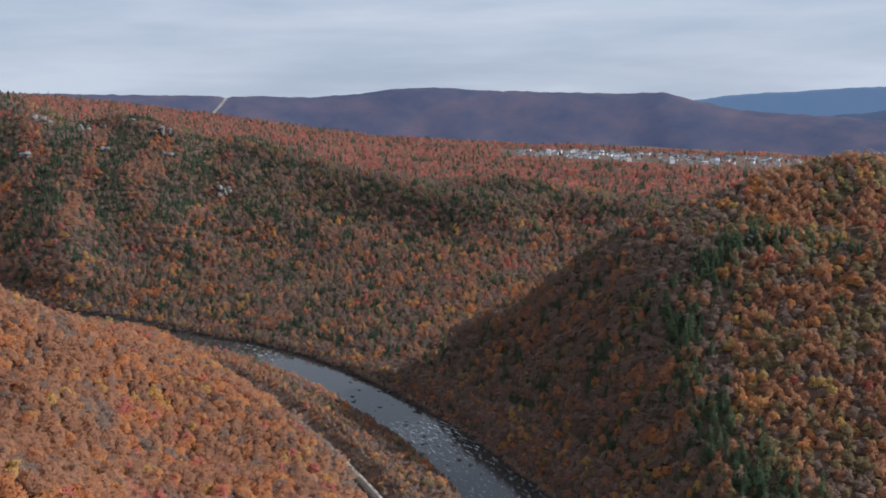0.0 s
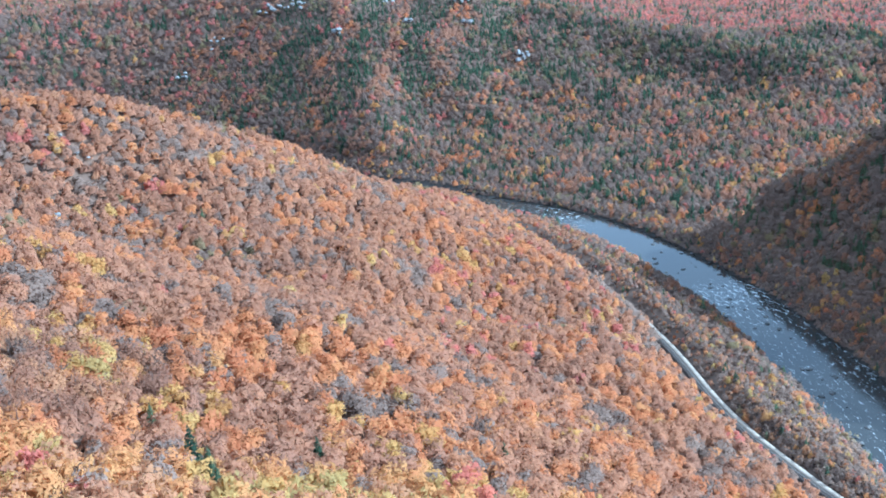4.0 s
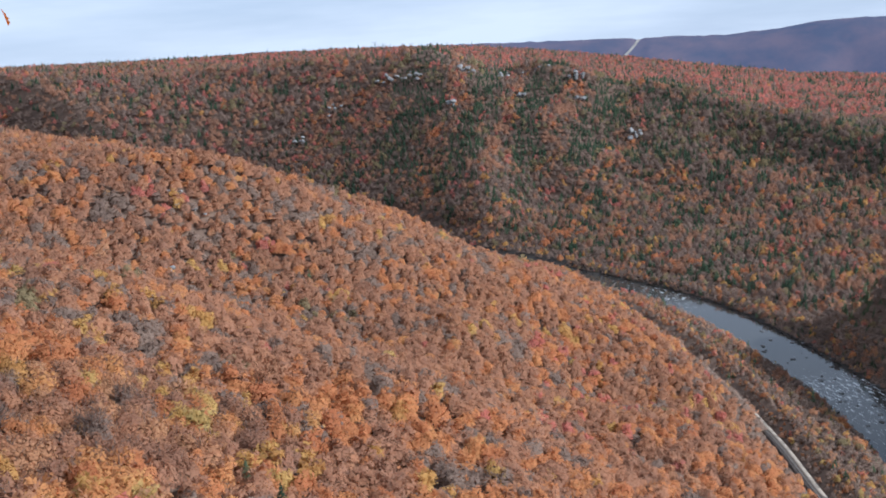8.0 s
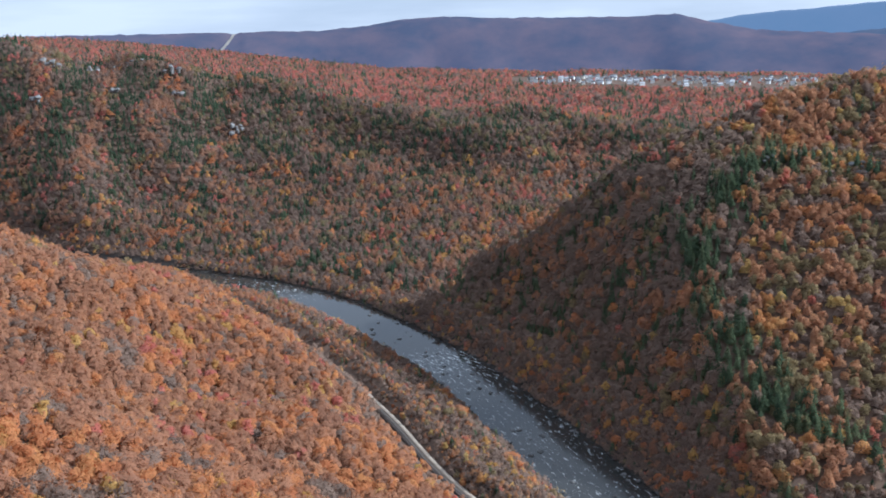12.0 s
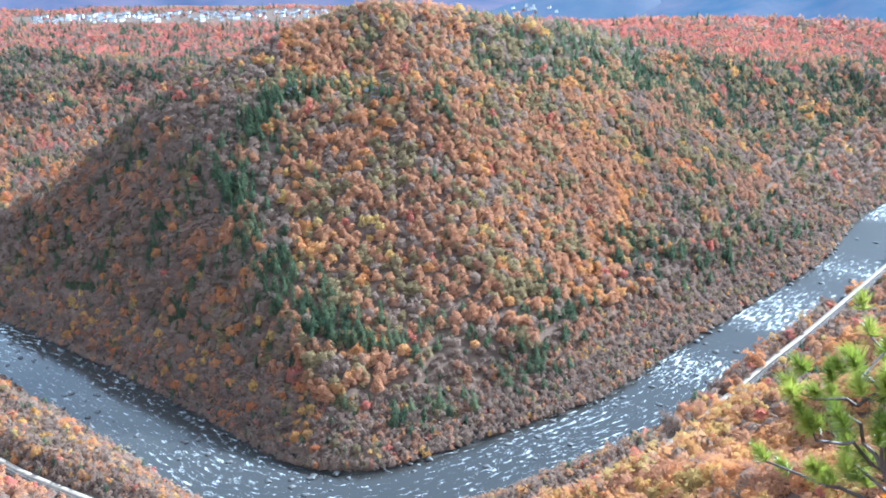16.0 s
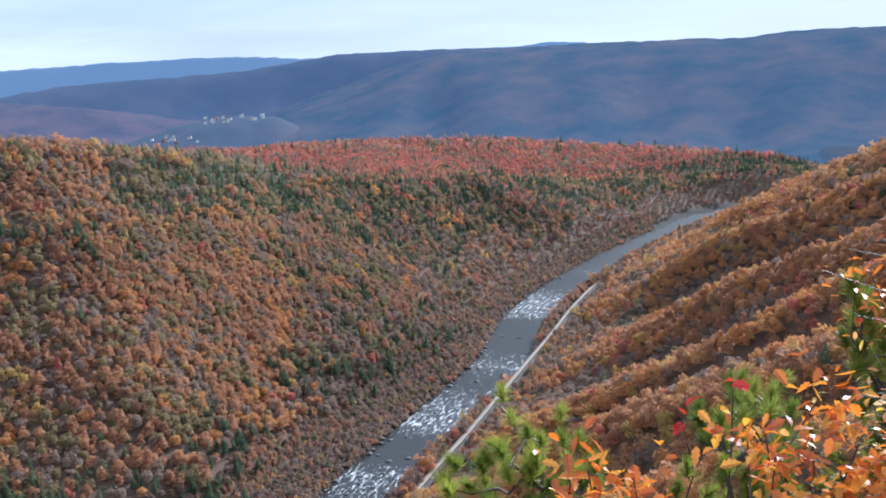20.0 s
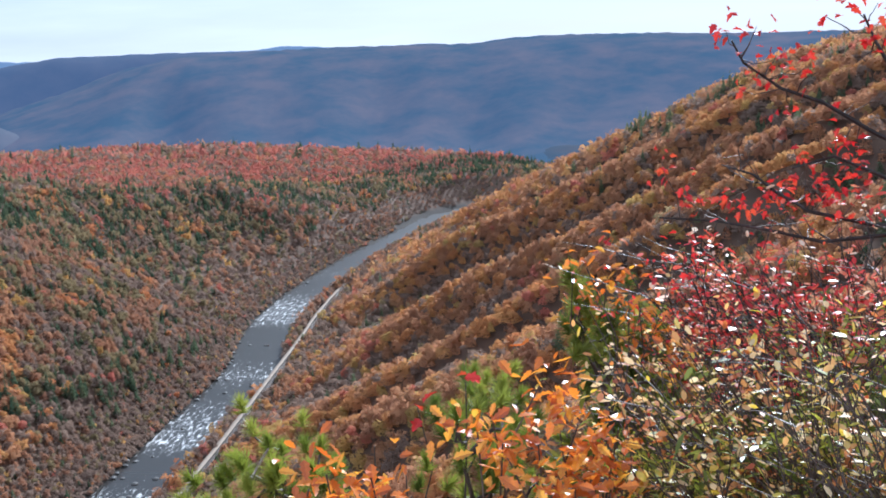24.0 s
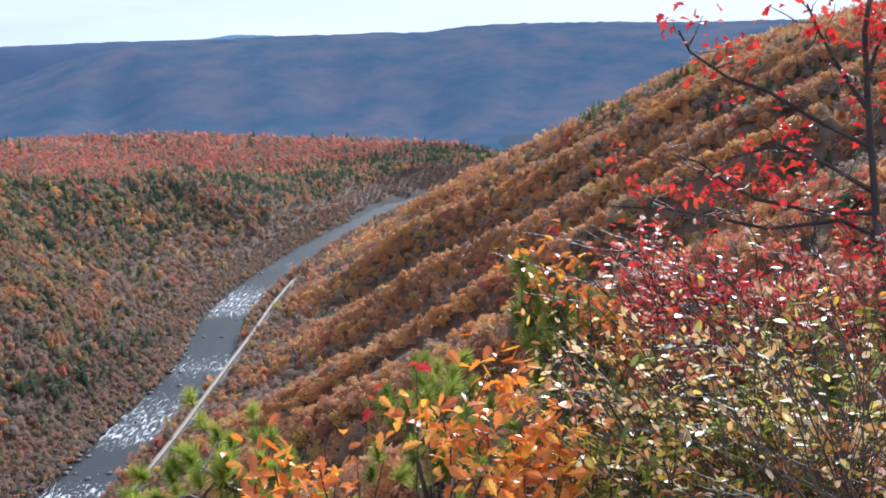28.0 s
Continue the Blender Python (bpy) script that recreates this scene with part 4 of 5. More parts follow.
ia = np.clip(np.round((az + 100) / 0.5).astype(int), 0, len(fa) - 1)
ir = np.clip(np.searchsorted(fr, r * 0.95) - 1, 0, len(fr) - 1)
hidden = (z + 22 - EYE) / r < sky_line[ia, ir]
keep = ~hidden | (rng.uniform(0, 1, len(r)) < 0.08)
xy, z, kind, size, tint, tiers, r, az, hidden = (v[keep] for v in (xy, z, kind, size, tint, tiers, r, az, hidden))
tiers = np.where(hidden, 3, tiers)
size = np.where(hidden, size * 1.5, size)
# the trees of two stretches of the near slopes stand singly
near_pick = (tiers == 0) & ~hidden & (((r < 330) & (az > 5)) | ((r < 262) & (az < -44)))
near_pick &= np.cumsum(near_pick) <= 300
kind = np.where(near_pick & (kind == 4) & (tint > 0.36), 0, kind)
NEAREST = [((*xy[i], z[i]), int(kind[i]), float(size[i]), float(tint[i])) for i in np.flatnonzero(near_pick)]
tiers = np.where(near_pick, 9, tiers)
SINGLE = {}
SINGLE_WORDS = {"rust_oak": "oak with thinning rust-brown autumn leaves", "orange_maple": "maple with a full bright orange crown", "yellow_birch": "birch with golden yellow leaves", "red_maple": "red maple with crimson leaves",
                "bare_tree": "leafless grey-brown tree with fine twigs", "pine": "dark green pine standing above the broadleaf trees", "olive_oak": "oak with fading olive-green leaves"}
# crowns follow the lie of the slope that they stand on
fall = np.stack([land(xy[:, 0] + ox, xy[:, 1] + oy)[0] for ox, oy in ((9, 0), (-9, 0), (0, 9), (0, -9))])
lean = np.stack([(fall[1] - fall[0]) / 18, (fall[3] - fall[2]) / 18, 0 * r], -1).clip(-1, 1) * 0.42
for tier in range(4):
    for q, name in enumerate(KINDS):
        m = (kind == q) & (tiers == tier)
        stand(name + "_wood", WORDS[name] + (" on the slopes of the gorge" if tier < 2 else " far off across the gorge and on ground hidden from the overlook"), name, tier, xy[m], z[m], size[m], tint[m], lean[m])
# knoll added to carry the houses placed by turn and rise in the view
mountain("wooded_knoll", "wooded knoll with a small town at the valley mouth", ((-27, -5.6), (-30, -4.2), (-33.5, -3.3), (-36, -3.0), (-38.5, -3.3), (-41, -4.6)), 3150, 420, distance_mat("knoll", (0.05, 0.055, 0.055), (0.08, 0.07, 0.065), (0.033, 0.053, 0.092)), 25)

mountain("hazed_foothill", "wooded foothill in dark blue haze below the long mountain", ((-60, -9.2), (-64, -7.9), (-67.5, -7.0), (-69.5, -6.45), (-71.5, -6.0), (-73.5, -5.7), (-78, -5.1), (-90, -4.3)), 2500, 330, distance_mat("foothill", (0.035, 0.045, 0.05), (0.06, 0.055, 0.05), (0.020, 0.033, 0.059)), 26)


def spot(az, el, dist):
    """A place by its turn and rise from the overlook, in degrees, and its distance."""
    if dist < 10 and az < -40:
        az -= float(np.interp(az, [-90, -78, -68, -62, -59, -50], [2.0, 2.0, 1.7, 1.6, 0.9, 0.4]))
        el += float(np.interp(el, [-15, -8], [0, 0.35]))
    a, e = radians(az), radians(el)
    return Vector((-math.sin(a) * math.cos(e) * dist, math.cos(a) * math.cos(e) * dist, EYE + math.sin(e) * dist))


def part(name, bm, material, parent, label="", m=None):
    """Links a bmesh, or a mesh made before, as one part under its thing."""
    if isinstance(bm, bpy.types.Mesh):
        me = bm
    else:
        me = bpy.data.meshes.new(name)
        bm.to_mesh(me)
        bm.free()
        me.materials.append(material)
    ob = new(name, me)
    ob.parent = parent
    if m is not None:
        ob.matrix_basis = m
    if label:
        ob["label"] = label
    return ob


def box(bm, lo, hi):
    v = [bm.verts.new((x, y, z)) for x in (lo[0], hi[0]) for y in (lo[1], hi[1]) for z in (lo[2], hi[2])]
    for f in ((0, 1, 3, 2), (4, 6, 7, 5), (0, 4, 5, 1), (2, 3, 7, 6), (0, 2, 6, 4), (1, 5, 7, 3)):
        bm.faces.new([v[i] for i in f])


def tube(bm, pts, r0, r1, sides=6):
    """A tapering round stem along points."""
    pts = [Vector(p) for p in pts]
    rings = []
    for i, p in enumerate(pts):
        w = (pts[min(i + 1, len(pts) - 1)] - pts[max(i - 1, 0)]).normalized()
        a = w.orthogonal().normalized()
        b = w.cross(a)
        r = r0 + (r1 - r0) * i / (len(pts) - 1)
        rings.append([bm.verts.new(p + (a * math.cos(t) + b * math.sin(t)) * r) for t in (6.2832 * j / sides for j in range(sides))])
    for q, s in zip(rings[:-1], rings[1:]):
        for j in range(sides):
            bm.faces.new((q[j], q[(j + 1) % sides], s[(j + 1) % sides], s[j]))
    bm.faces.new(rings[-1])


def bent(r, a, b, n=5, wob=0.05):
    """Points from a to b with a natural wobble."""
    a, b = Vector(a), Vector(b)
    L = (b - a).length
    off = [Vector(r.normal(size=3)) * L * wob * math.sin(3.14 * i / n) for i in range(n + 1)]
    return [a.lerp(b, i / n) + off[i] for i in range(n + 1)]


# ---- town ----
def house(name, w, d, h, roof_h, label, wall_mat, roof_mat):
    ob = tagged(new(name), label, "house", "houses of the town")
    bm = bmesh.new()
    box(bm, (-w / 2, -d / 2, -2), (w / 2, d / 2, h))
    part("wall", bm, wall_mat, ob)
    bm = bmesh.new()
    e = 0.5
    v = [bm.verts.new(p) for p in ((-w / 2 - e, -d / 2 - e, h), (w / 2 + e, -d / 2 - e, h), (w / 2 + e, d / 2 + e, h), (-w / 2 - e, d / 2 + e, h), (-w / 2 - e, 0, h + roof_h), (w / 2 + e, 0, h + roof_h))]
    for f in ((0, 1, 5, 4), (2, 3, 4, 5), (0, 4, 3), (1, 2, 5), (0, 3, 2, 1)):
        bm.faces.new([v[i] for i in f])
    part("roof", bm, roof_mat, ob)
    return ob


CREAM = rough_mat("cream_siding", [(0.3, (0.55, 0.50, 0.43)), (0.7, (0.68, 0.64, 0.57))], 0.1, bump=0.1)
BRICKRED = rough_mat("red_brick", [(0.3, (0.22, 0.10, 0.08)), (0.7, (0.34, 0.17, 0.13))], 0.4, bump=0.2)
PALEROOF = rough_mat("pale_roof", [(0.3, (0.34, 0.34, 0.36)), (0.7, (0.52, 0.52, 0.54))], 0.1, bump=0.2)
r5 = np.random.default_rng(41)
styles = [("town_house", 10, 8, 5.5, 3.2, "white gabled town house among trees", WHITEWALL, GREYROOF), ("town_house", 14, 8, 5, 3, "long white town house with a pale roof", WHITEWALL, PALEROOF),
          ("town_house", 9, 8, 6, 3.5, "cream gabled town house with a grey roof", CREAM, GREYROOF), ("town_house", 10, 8, 6, 3, "small red-brick town house", BRICKRED, GREYROOF),
          ("warehouse", 38, 18, 7, 2, "long low white warehouse at the edge of town", WHITEWALL, PALEROOF)]
first = {}
for n in range(210):
    q = int(r5.choice(5, p=[0.46, 0.20, 0.22, 0.11, 0.01]))
    if n < 182:
        az, rr = r5.uniform(-21.5, -6.0), r5.uniform(3150, 3480)
        x, y = -math.sin(radians(az)) * rr, math.cos(radians(az)) * rr
        z = float(land([x], [y])[0][0])
    else:
        az, rr = r5.uniform(-37.9, -31.5), 2745.0
        el = -3.05 - r5.uniform(0, 0.3) if az < -34.4 else -3.9 - r5.uniform(0, 0.4)
        p = spot(az, el, rr)
        x, y, z = p.x, p.y, p.z
        if q == 4 and az < -34:
            q = 0
    m = pose(x, y, z, 0, 0, math.degrees(math.atan2(-x, y)) + r5.uniform(-35, 35)) @ Matrix.Diagonal((1.05, 1.05, 1.15, 1) if n < 182 else (0.7, 0.7, 0.7, 1))
    if q in first:
        copy_thing(first[q], m)
    else:
        first[q] = house(*styles[q])
        first[q].matrix_basis = m

# ---- pylons on the skyline ----
def pylon(at):
    ob = tagged(new("power_pylon"), "grey steel lattice power pylon on the ridge", "pylon", "pylons on the ridge")
    ob.matrix_basis = pose(*at, 0, 0, 20) @ Matrix.Diagonal((0.85, 0.85, 0.85, 1))
    for sx in (-1, 1):
        for sy in (-1, 1):
            bm = bmesh.new()
            tube(bm, [(sx * 4, sy * 4, -4), (sx * 0.8, sy * 0.8, 34)], 0.28, 0.2, 4)
            part("leg", bm, BALLAST, ob)
    for z, w in ((26, 9), (31, 7.5), (36, 6)):
        bm = bmesh.new()
        tube(bm, [(-w, 0, z), (0, 0, z + 0.8), (w, 0, z)], 0.32, 0.32, 4)
        part("cross_arm", bm, BALLAST, ob)
    bm = bmesh.new()
    for i in range(6):
        a, b2 = 4 - i * 0.55, 4 - (i + 1) * 0.55
        tube(bm, [(-a, -a, i * 6), (b2, -b2, i * 6 + 6)], 0.14, 0.14, 4)
        tube(bm, [(a, a, i * 6), (-b2, b2, i * 6 + 6)], 0.14, 0.14, 4)
    part("bracing", bm, BALLAST, ob)


for az, rr in ((24.75, 1850), (24.3, 1850), (22.75, 1850)):
    x, y = -math.sin(radians(az)) * rr, math.cos(radians(az)) * rr
    pylon((x, y, float(land([x], [y])[0][0]) + 2))


# ---- rocks ----
def rock_mesh(seed, flat=0.7):
    bm = bmesh.new()
    bmesh.ops.create_icosphere(bm, subdivisions=2, radius=1.0)
    for v in bm.verts:
        n1 = noise.noise(v.co * 1.3 + Vector((seed * 7.1, 0, 0)))
        v.co *= 1 + 0.45 * n1
        v.co.z *= flat
        v.co = Vector([round(c * 3.2) / 3.2 * 0.45 + c * 0.55 for c in v.co])
    me = bpy.data.meshes.new("boulder")
    bm.to_mesh(me)
    bm.free()
    me.materials.append(ROCK)
    return me


ROCKS = [rock_mesh(i, 0.6 + 0.15 * (i % 3)) for i in range(6)]


def outcrop(az, rr, count, size, spread, label, lift=4.0):
    x, y = -math.sin(radians(az)) * rr, math.cos(radians(az)) * rr
    z = float(land([x], [y])[0][0])
    ob = tagged(new("rock_outcrop"), label, "rock", "rock outcrops")
    ob.matrix_basis = pose(x, y, z)
    for _ in range(count):
        ox, oy = r5.normal(0, spread), r5.normal(0, spread * 0.5)
        oz = float(land([x + ox], [y + oy])[0][0]) - z
        s = size * r5.uniform(0.5, 1.2)
        m = pose(ox, oy, oz + lift * r5.uniform(0.6, 1.5), r5.uniform(-15, 15), r5.uniform(-15, 15), r5.uniform(0, 360)) @ Matrix.Diagonal((s * 1.3, s, s * r5.uniform(0.7, 1.5), 1))
        part("boulder", ROCKS[int(r5.integers(6))], None, ob, m=m)


CLIFFS = ((13.6, 1650, 9, 4.5, 7), (13.4, 1600, 7, 5, 6), (15.5, 1690, 6, 3.5, 9), (17.6, 1700, 8, 3.5, 12), (19.7, 1690, 6, 5, 6), (22.6, 1710, 10, 4.5, 12), (24.2, 1740, 9, 4, 12), (20.6, 1600, 5, 4.5, 5),
          (16.8, 1600, 4, 4.5, 5), (27.5, 1740, 8, 3.5, 14), (29.5, 1700, 6, 4, 10), (31, 1560, 12, 3.2, 16), (34.5, 1760, 8, 3, 14), (10.5, 1500, 6, 4, 9))
for az, rr, n, s, sp in CLIFFS:
    outcrop(az, rr, n, s * 0.75, sp, "pale grey cliff rocks among pines on the gorge rim", 9.0)
for az, rr, n, s, sp in ((37.0, 640, 5, 2.6, 4), (35.5, 700, 6, 2.4, 7), (33.5, 760, 5, 2.2, 8)):
    outcrop(az, rr, n, s * 0.8, sp, "pale rocks in the rust-coloured wood", 3.5)
for az, rr, n, s, sp in ((-19.4, 738, 6, 1.5, 6), (-24.0, 724, 7, 1.5, 12), (-26.2, 712, 4, 1.4, 8)):
    outcrop(az, rr, n, s, sp, "pale rock ledge among pines on the hill spur", 6.0)

# boulders in and beside the river
rv, rf = [], []
proto_rock = [np.array([v.co[:] for v in me.vertices]) for me in ROCKS]
proto_face = [np.array([p.vertices[:] for p in me.polygons]) for me in ROCKS]
base_i = 0
for _ in range(420):
    u = r5.uniform(56, 150)
    i = int(u)
    o = r5.choice([-1, 1]) * r5.uniform(20, 29) if r5.uniform() < 0.6 else r5.uniform(-20, 20)
    c = RV[i] + (RV[i + 1] - RV[i]) * (u - i) + np.array([-way[i, 1], way[i, 0]]) * o
    q, s = int(r5.integers(6)), r5.uniform(0.5, 1.7)
    t = r5.uniform(0, 6.28)
    p = proto_rock[q] * s * np.array([1.3, 1, 0.7])
    p = np.stack([p[:, 0] * math.cos(t) - p[:, 1] * math.sin(t) + c[0], p[:, 0] * math.sin(t) + p[:, 1] * math.cos(t) + c[1], p[:, 2] + (0.1 if abs(o) < 21 else 0.6)], -1)
    rv.append(p)
    rf.append(proto_face[q] + base_i)
    base_i += len(p)
tagged(link_mesh("river_boulders", np.concatenate(rv), np.concatenate(rf), BOULDER), "dark wet boulders in the rapids and along the banks", "boulders", kind="stuff")


# ---- plants beside the overlook ----
def leaf_mesh(name, material, outline, curl):
    """A single leaf along y: half outline (y, half width), folded along its rib and curled."""
    bm = bmesh.new()
    rib, lt, rt = [], [], []
    for y, w in outline:
        z = -curl * y * y
        rib.append(bm.verts.new((0, y, z)))
        lt.append(bm.verts.new((-w, y + w * 0.25, z + w * 0.35)))
        rt.append(bm.verts.new((w, y + w * 0.25, z + w * 0.30)))
    for i in range(len(outline) - 1):
        bm.faces.new((rib[i], rib[i + 1], lt[i + 1], lt[i]))
        bm.faces.new((rib[i], rt[i], rt[i + 1], rib[i + 1]))
    me = bpy.data.meshes.new(name)
    bm.to_mesh(me)
    bm.free()
    me.materials.append(material)
    return me


OAKS = [leaf_mesh("leaf", NEAR["oak"], ((0, 0.03), (0.15, 0.10), (0.26, 0.22), (0.36, 0.14), (0.48, 0.31), (0.60, 0.18), (0.72, 0.26), (0.86, 0.14), (1.0, 0.02)), c) for c in (0.1, 0.35, -0.2)]
MAPLES = [leaf_mesh("leaf", NEAR["maple"], ((0, 0.05), (0.18, 0.34), (0.34, 0.22), (0.50, 0.48), (0.62, 0.20), (0.80, 0.18), (1.0, 0.02)), c) for c in (0.15, 0.4)]


def tuft_mesh(material, seed):
    """A brush of pine needles round a shoot that points along z."""
    r = np.random.default_rng(seed)
    n = 190
    a, u = r.uniform(0, 6.28, n), r.uniform(0, 1, n)
    sp = 1.45 - 1.15 * u + r.normal(0, 0.16, n)
    d = np.stack([np.sin(sp) * np.cos(a), np.sin(sp) * np.sin(a), np.cos(sp)], -1)
    root = np.stack([0 * u, 0 * u, u * 0.7], -1)
    tip = root + d * r.uniform(0.75, 1.05, n)[:, None]
    sd = np.cross(d, r.normal(size=(n, 3)))
    sd = sd / np.linalg.norm(sd, axis=1)[:, None] * 0.030
    v = np.stack([root - sd, root + sd, tip], 1).reshape(-1, 3)
    me = bpy.data.meshes.new("needle_tuft")
    me.from_pydata(v.tolist(), [], np.arange(n * 3).reshape(-1, 3).tolist())
    me.materials.append(material)
    return me


def aim(at, way_to, size, r, roll=None):
    """A pose whose z points along way_to."""
    q = Vector(way_to).to_track_quat("Z", "Y").to_matrix().to_4x4()
    return Matrix.Translation(at) @ q @ pose(0, 0, 0, 0, 0, r.uniform(0, 360) if roll is None else roll) @ Matrix.Diagonal((size, size, size, 1))


def ground_at(p):
    return float(land([p.x], [p.y])[0][0])


def pine_bough(label, root, tips, dist, needle, seed, size=0.062, extra=4):
    """A young pine: a stem from root, a twig to each tip, needle brushes on the twigs."""
    r = np.random.default_rng(seed)
    tufts = [tuft_mesh(NEAR[needle], seed + i) for i in range(3)]
    ob = tagged(new("pine_sapling"), label, "pine", "young pines at the overlook")
    root = spot(*root)
    root.z = min(root.z, ground_at(root) + 0.02)
    ends = [spot(a, e, dist + r.uniform(-0.35, 0.35)) for a, e in tips]
    top = max(ends, key=lambda p: p.z)
    stem = bent(r, root, top, 9, 0.03)
    bm = bmesh.new()
    tube(bm, stem, 0.022, 0.006, 7)
    part("stem", bm, TWIG, ob)
    for p in ends:
        low = [q for q in stem if q.z < p.z - 0.02] or stem[:2]
        hold = min(low, key=lambda q: (q - p).length)
        pts = bent(r, hold, p, 5, 0.07)
        if (p - hold).length > 0.03:
            bm = bmesh.new()
            tube(bm, pts, 0.009, 0.004, 5)
            part("branch", bm, TWIG, ob)
        w = (p - hold).normalized() + Vector((0, 0, 0.9))
        part("needle_tuft", tufts[int(r.integers(3))], None, ob, m=aim(p, w, size * r.uniform(0.9, 1.2), r))
        for _ in range(extra):
            q = pts[int(r.integers(2, 6))] + Vector(r.normal(0, 0.065, 3))
            part("needle_tuft", tufts[int(r.integers(3))], None, ob, m=aim(q, w + Vector(r.normal(0, 0.5, 3)), size * r.uniform(0.75, 1.1), r))
    return ob


def leafy_sprig(name, label, cat, root, tips, dist, leaves, per, size, seed, spread=0.05):
    """Thin stems from one root to several tips, each with leaves of its own."""
    r = np.random.default_rng(seed)
    ob = tagged(new(name), label, cat, "leafy saplings at the overlook")
    root = spot(*root)
    root.z = min(root.z, ground_at(root) + 0.02)
    for a, e in tips:
        p = spot(a, e, dist + r.uniform(-0.25, 0.25))
        pts = bent(r, root, p, 7, 0.05)
        bm = bmesh.new()
        tube(bm, pts, 0.006, 0.0022, 5)
        part("stem", bm, TWIG, ob)
        for _ in range(per):
            at = p + Vector(r.normal(0, spread, 3))
            if r.uniform() < 0.35:
                at = pts[-2].lerp(p, r.uniform()) + Vector(r.normal(0, spread * 0.5, 3))
            m = Matrix.Translation(at) @ pose(0, 0, 0, r.uniform(-50, 60), r.uniform(-45, 45), r.uniform(0, 360)) @ Matrix.Diagonal([size * r.uniform(0.7, 1.2)] * 3 + [1])
            part("leaf", leaves[int(r.integers(len(leaves)))], None, ob, m=m)
    return ob


pine_bough("young pine with bright green needle brushes", (-53, -34, 3.6), ((-51.2, -21.5), (-52.8, -22.9), (-50.7, -23.3), (-47.7, -24.8), (-49.7, -25.2), (-52.3, -24.4), (-54.8, -22.8), (-46.1, -28.6), (-52.1, -26.3), (-53.7, -26.4), (-57.2, -26.4), (-59.0, -27.0), (-48.6, -26.8), (-50.6, -27.6), (-55.6, -25.4)), 3.6, "needle", 51)
pine_bough("young pine behind orange oak leaves", (-64, -33, 3.9), ((-62.7, -19.5), (-64.8, -20.0), (-63.7, -20.9), (-62.3, -21.7), (-65.8, -20.7), (-66.7, -22.0), (-65.0, -22.8), (-65.5, -24.7), (-64.1, -25.5), (-63.0, -23.6), (-67.5, -24.4)), 3.9, "needle", 52)
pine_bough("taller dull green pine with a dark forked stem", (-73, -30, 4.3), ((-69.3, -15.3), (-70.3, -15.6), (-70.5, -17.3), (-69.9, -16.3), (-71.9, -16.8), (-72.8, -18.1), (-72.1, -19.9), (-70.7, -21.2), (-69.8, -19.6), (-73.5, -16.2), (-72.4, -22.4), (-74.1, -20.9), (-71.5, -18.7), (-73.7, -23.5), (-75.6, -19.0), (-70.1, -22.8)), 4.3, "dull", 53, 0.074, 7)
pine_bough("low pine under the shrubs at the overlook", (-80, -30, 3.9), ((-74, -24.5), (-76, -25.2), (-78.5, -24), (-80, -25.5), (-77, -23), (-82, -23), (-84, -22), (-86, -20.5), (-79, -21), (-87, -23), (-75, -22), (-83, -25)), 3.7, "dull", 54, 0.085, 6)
leafy_sprig("oak_sapling", "oak sapling with curled glossy orange leaves", "sapling", (-57, -38, 2.6), ((-55.8, -23.9), (-54.9, -24.6), (-58.3, -24.3), (-59.0, -24.8), (-55.2, -25.7), (-56.2, -26.2), (-56.9, -27.0), (-55.6, -27.7), (-58.2, -27.5)), 2.6, OAKS, 22, 0.047, 61, 0.048)
leafy_sprig("oak_sapling", "taller oak sapling with shiny orange leaves", "sapling", (-67, -37, 2.6), ((-67.9, -19.3), (-68.5, -20.5), (-67.4, -21.7), (-65.0, -21.5), (-64.0, -21.7), (-69.8, -21.8), (-70.7, -23.0), (-69.0, -23.6), (-67.6, -24.4), (-69.6, -25.1), (-71.7, -25.4), (-72.7, -23.6), (-65.6, -22.8), (-68.2, -26.0), (-72.1, -22.0)), 2.6, OAKS, 24, 0.048, 62, 0.052)
leafy_sprig("oak_sapling", "slender oak sapling with orange and yellow leaves", "sapling", (-74, -30, 3.9), ((-69.1, -13.4), (-69.9, -13.3), (-70.9, -13.9), (-72.2, -14.2), (-71.5, -14.9), (-70.5, -15.5), (-72.8, -15.5), (-73.7, -16.4), (-75.0, -17.5), (-76.2, -19.0), (-74.0, -18.5)), 3.9, OAKS, 22, 0.046, 63, 0.07)
leafy_sprig("red_tipped_sapling", "thin bare sapling with red leaves at its tip", "sapling", (-63, -33, 3.4), ((-60.3, -20.6), (-62.9, -19.4)), 3.4, MAPLES, 3, 0.055, 64, 0.02)
leafy_sprig("bare_sapling", "thin leafless brown sapling stems", "sapling", (-59.5, -33, 3.4), ((-58.2, -22.6), (-59.6, -24.2)), 3.4, MAPLES, 0, 0.05, 65)

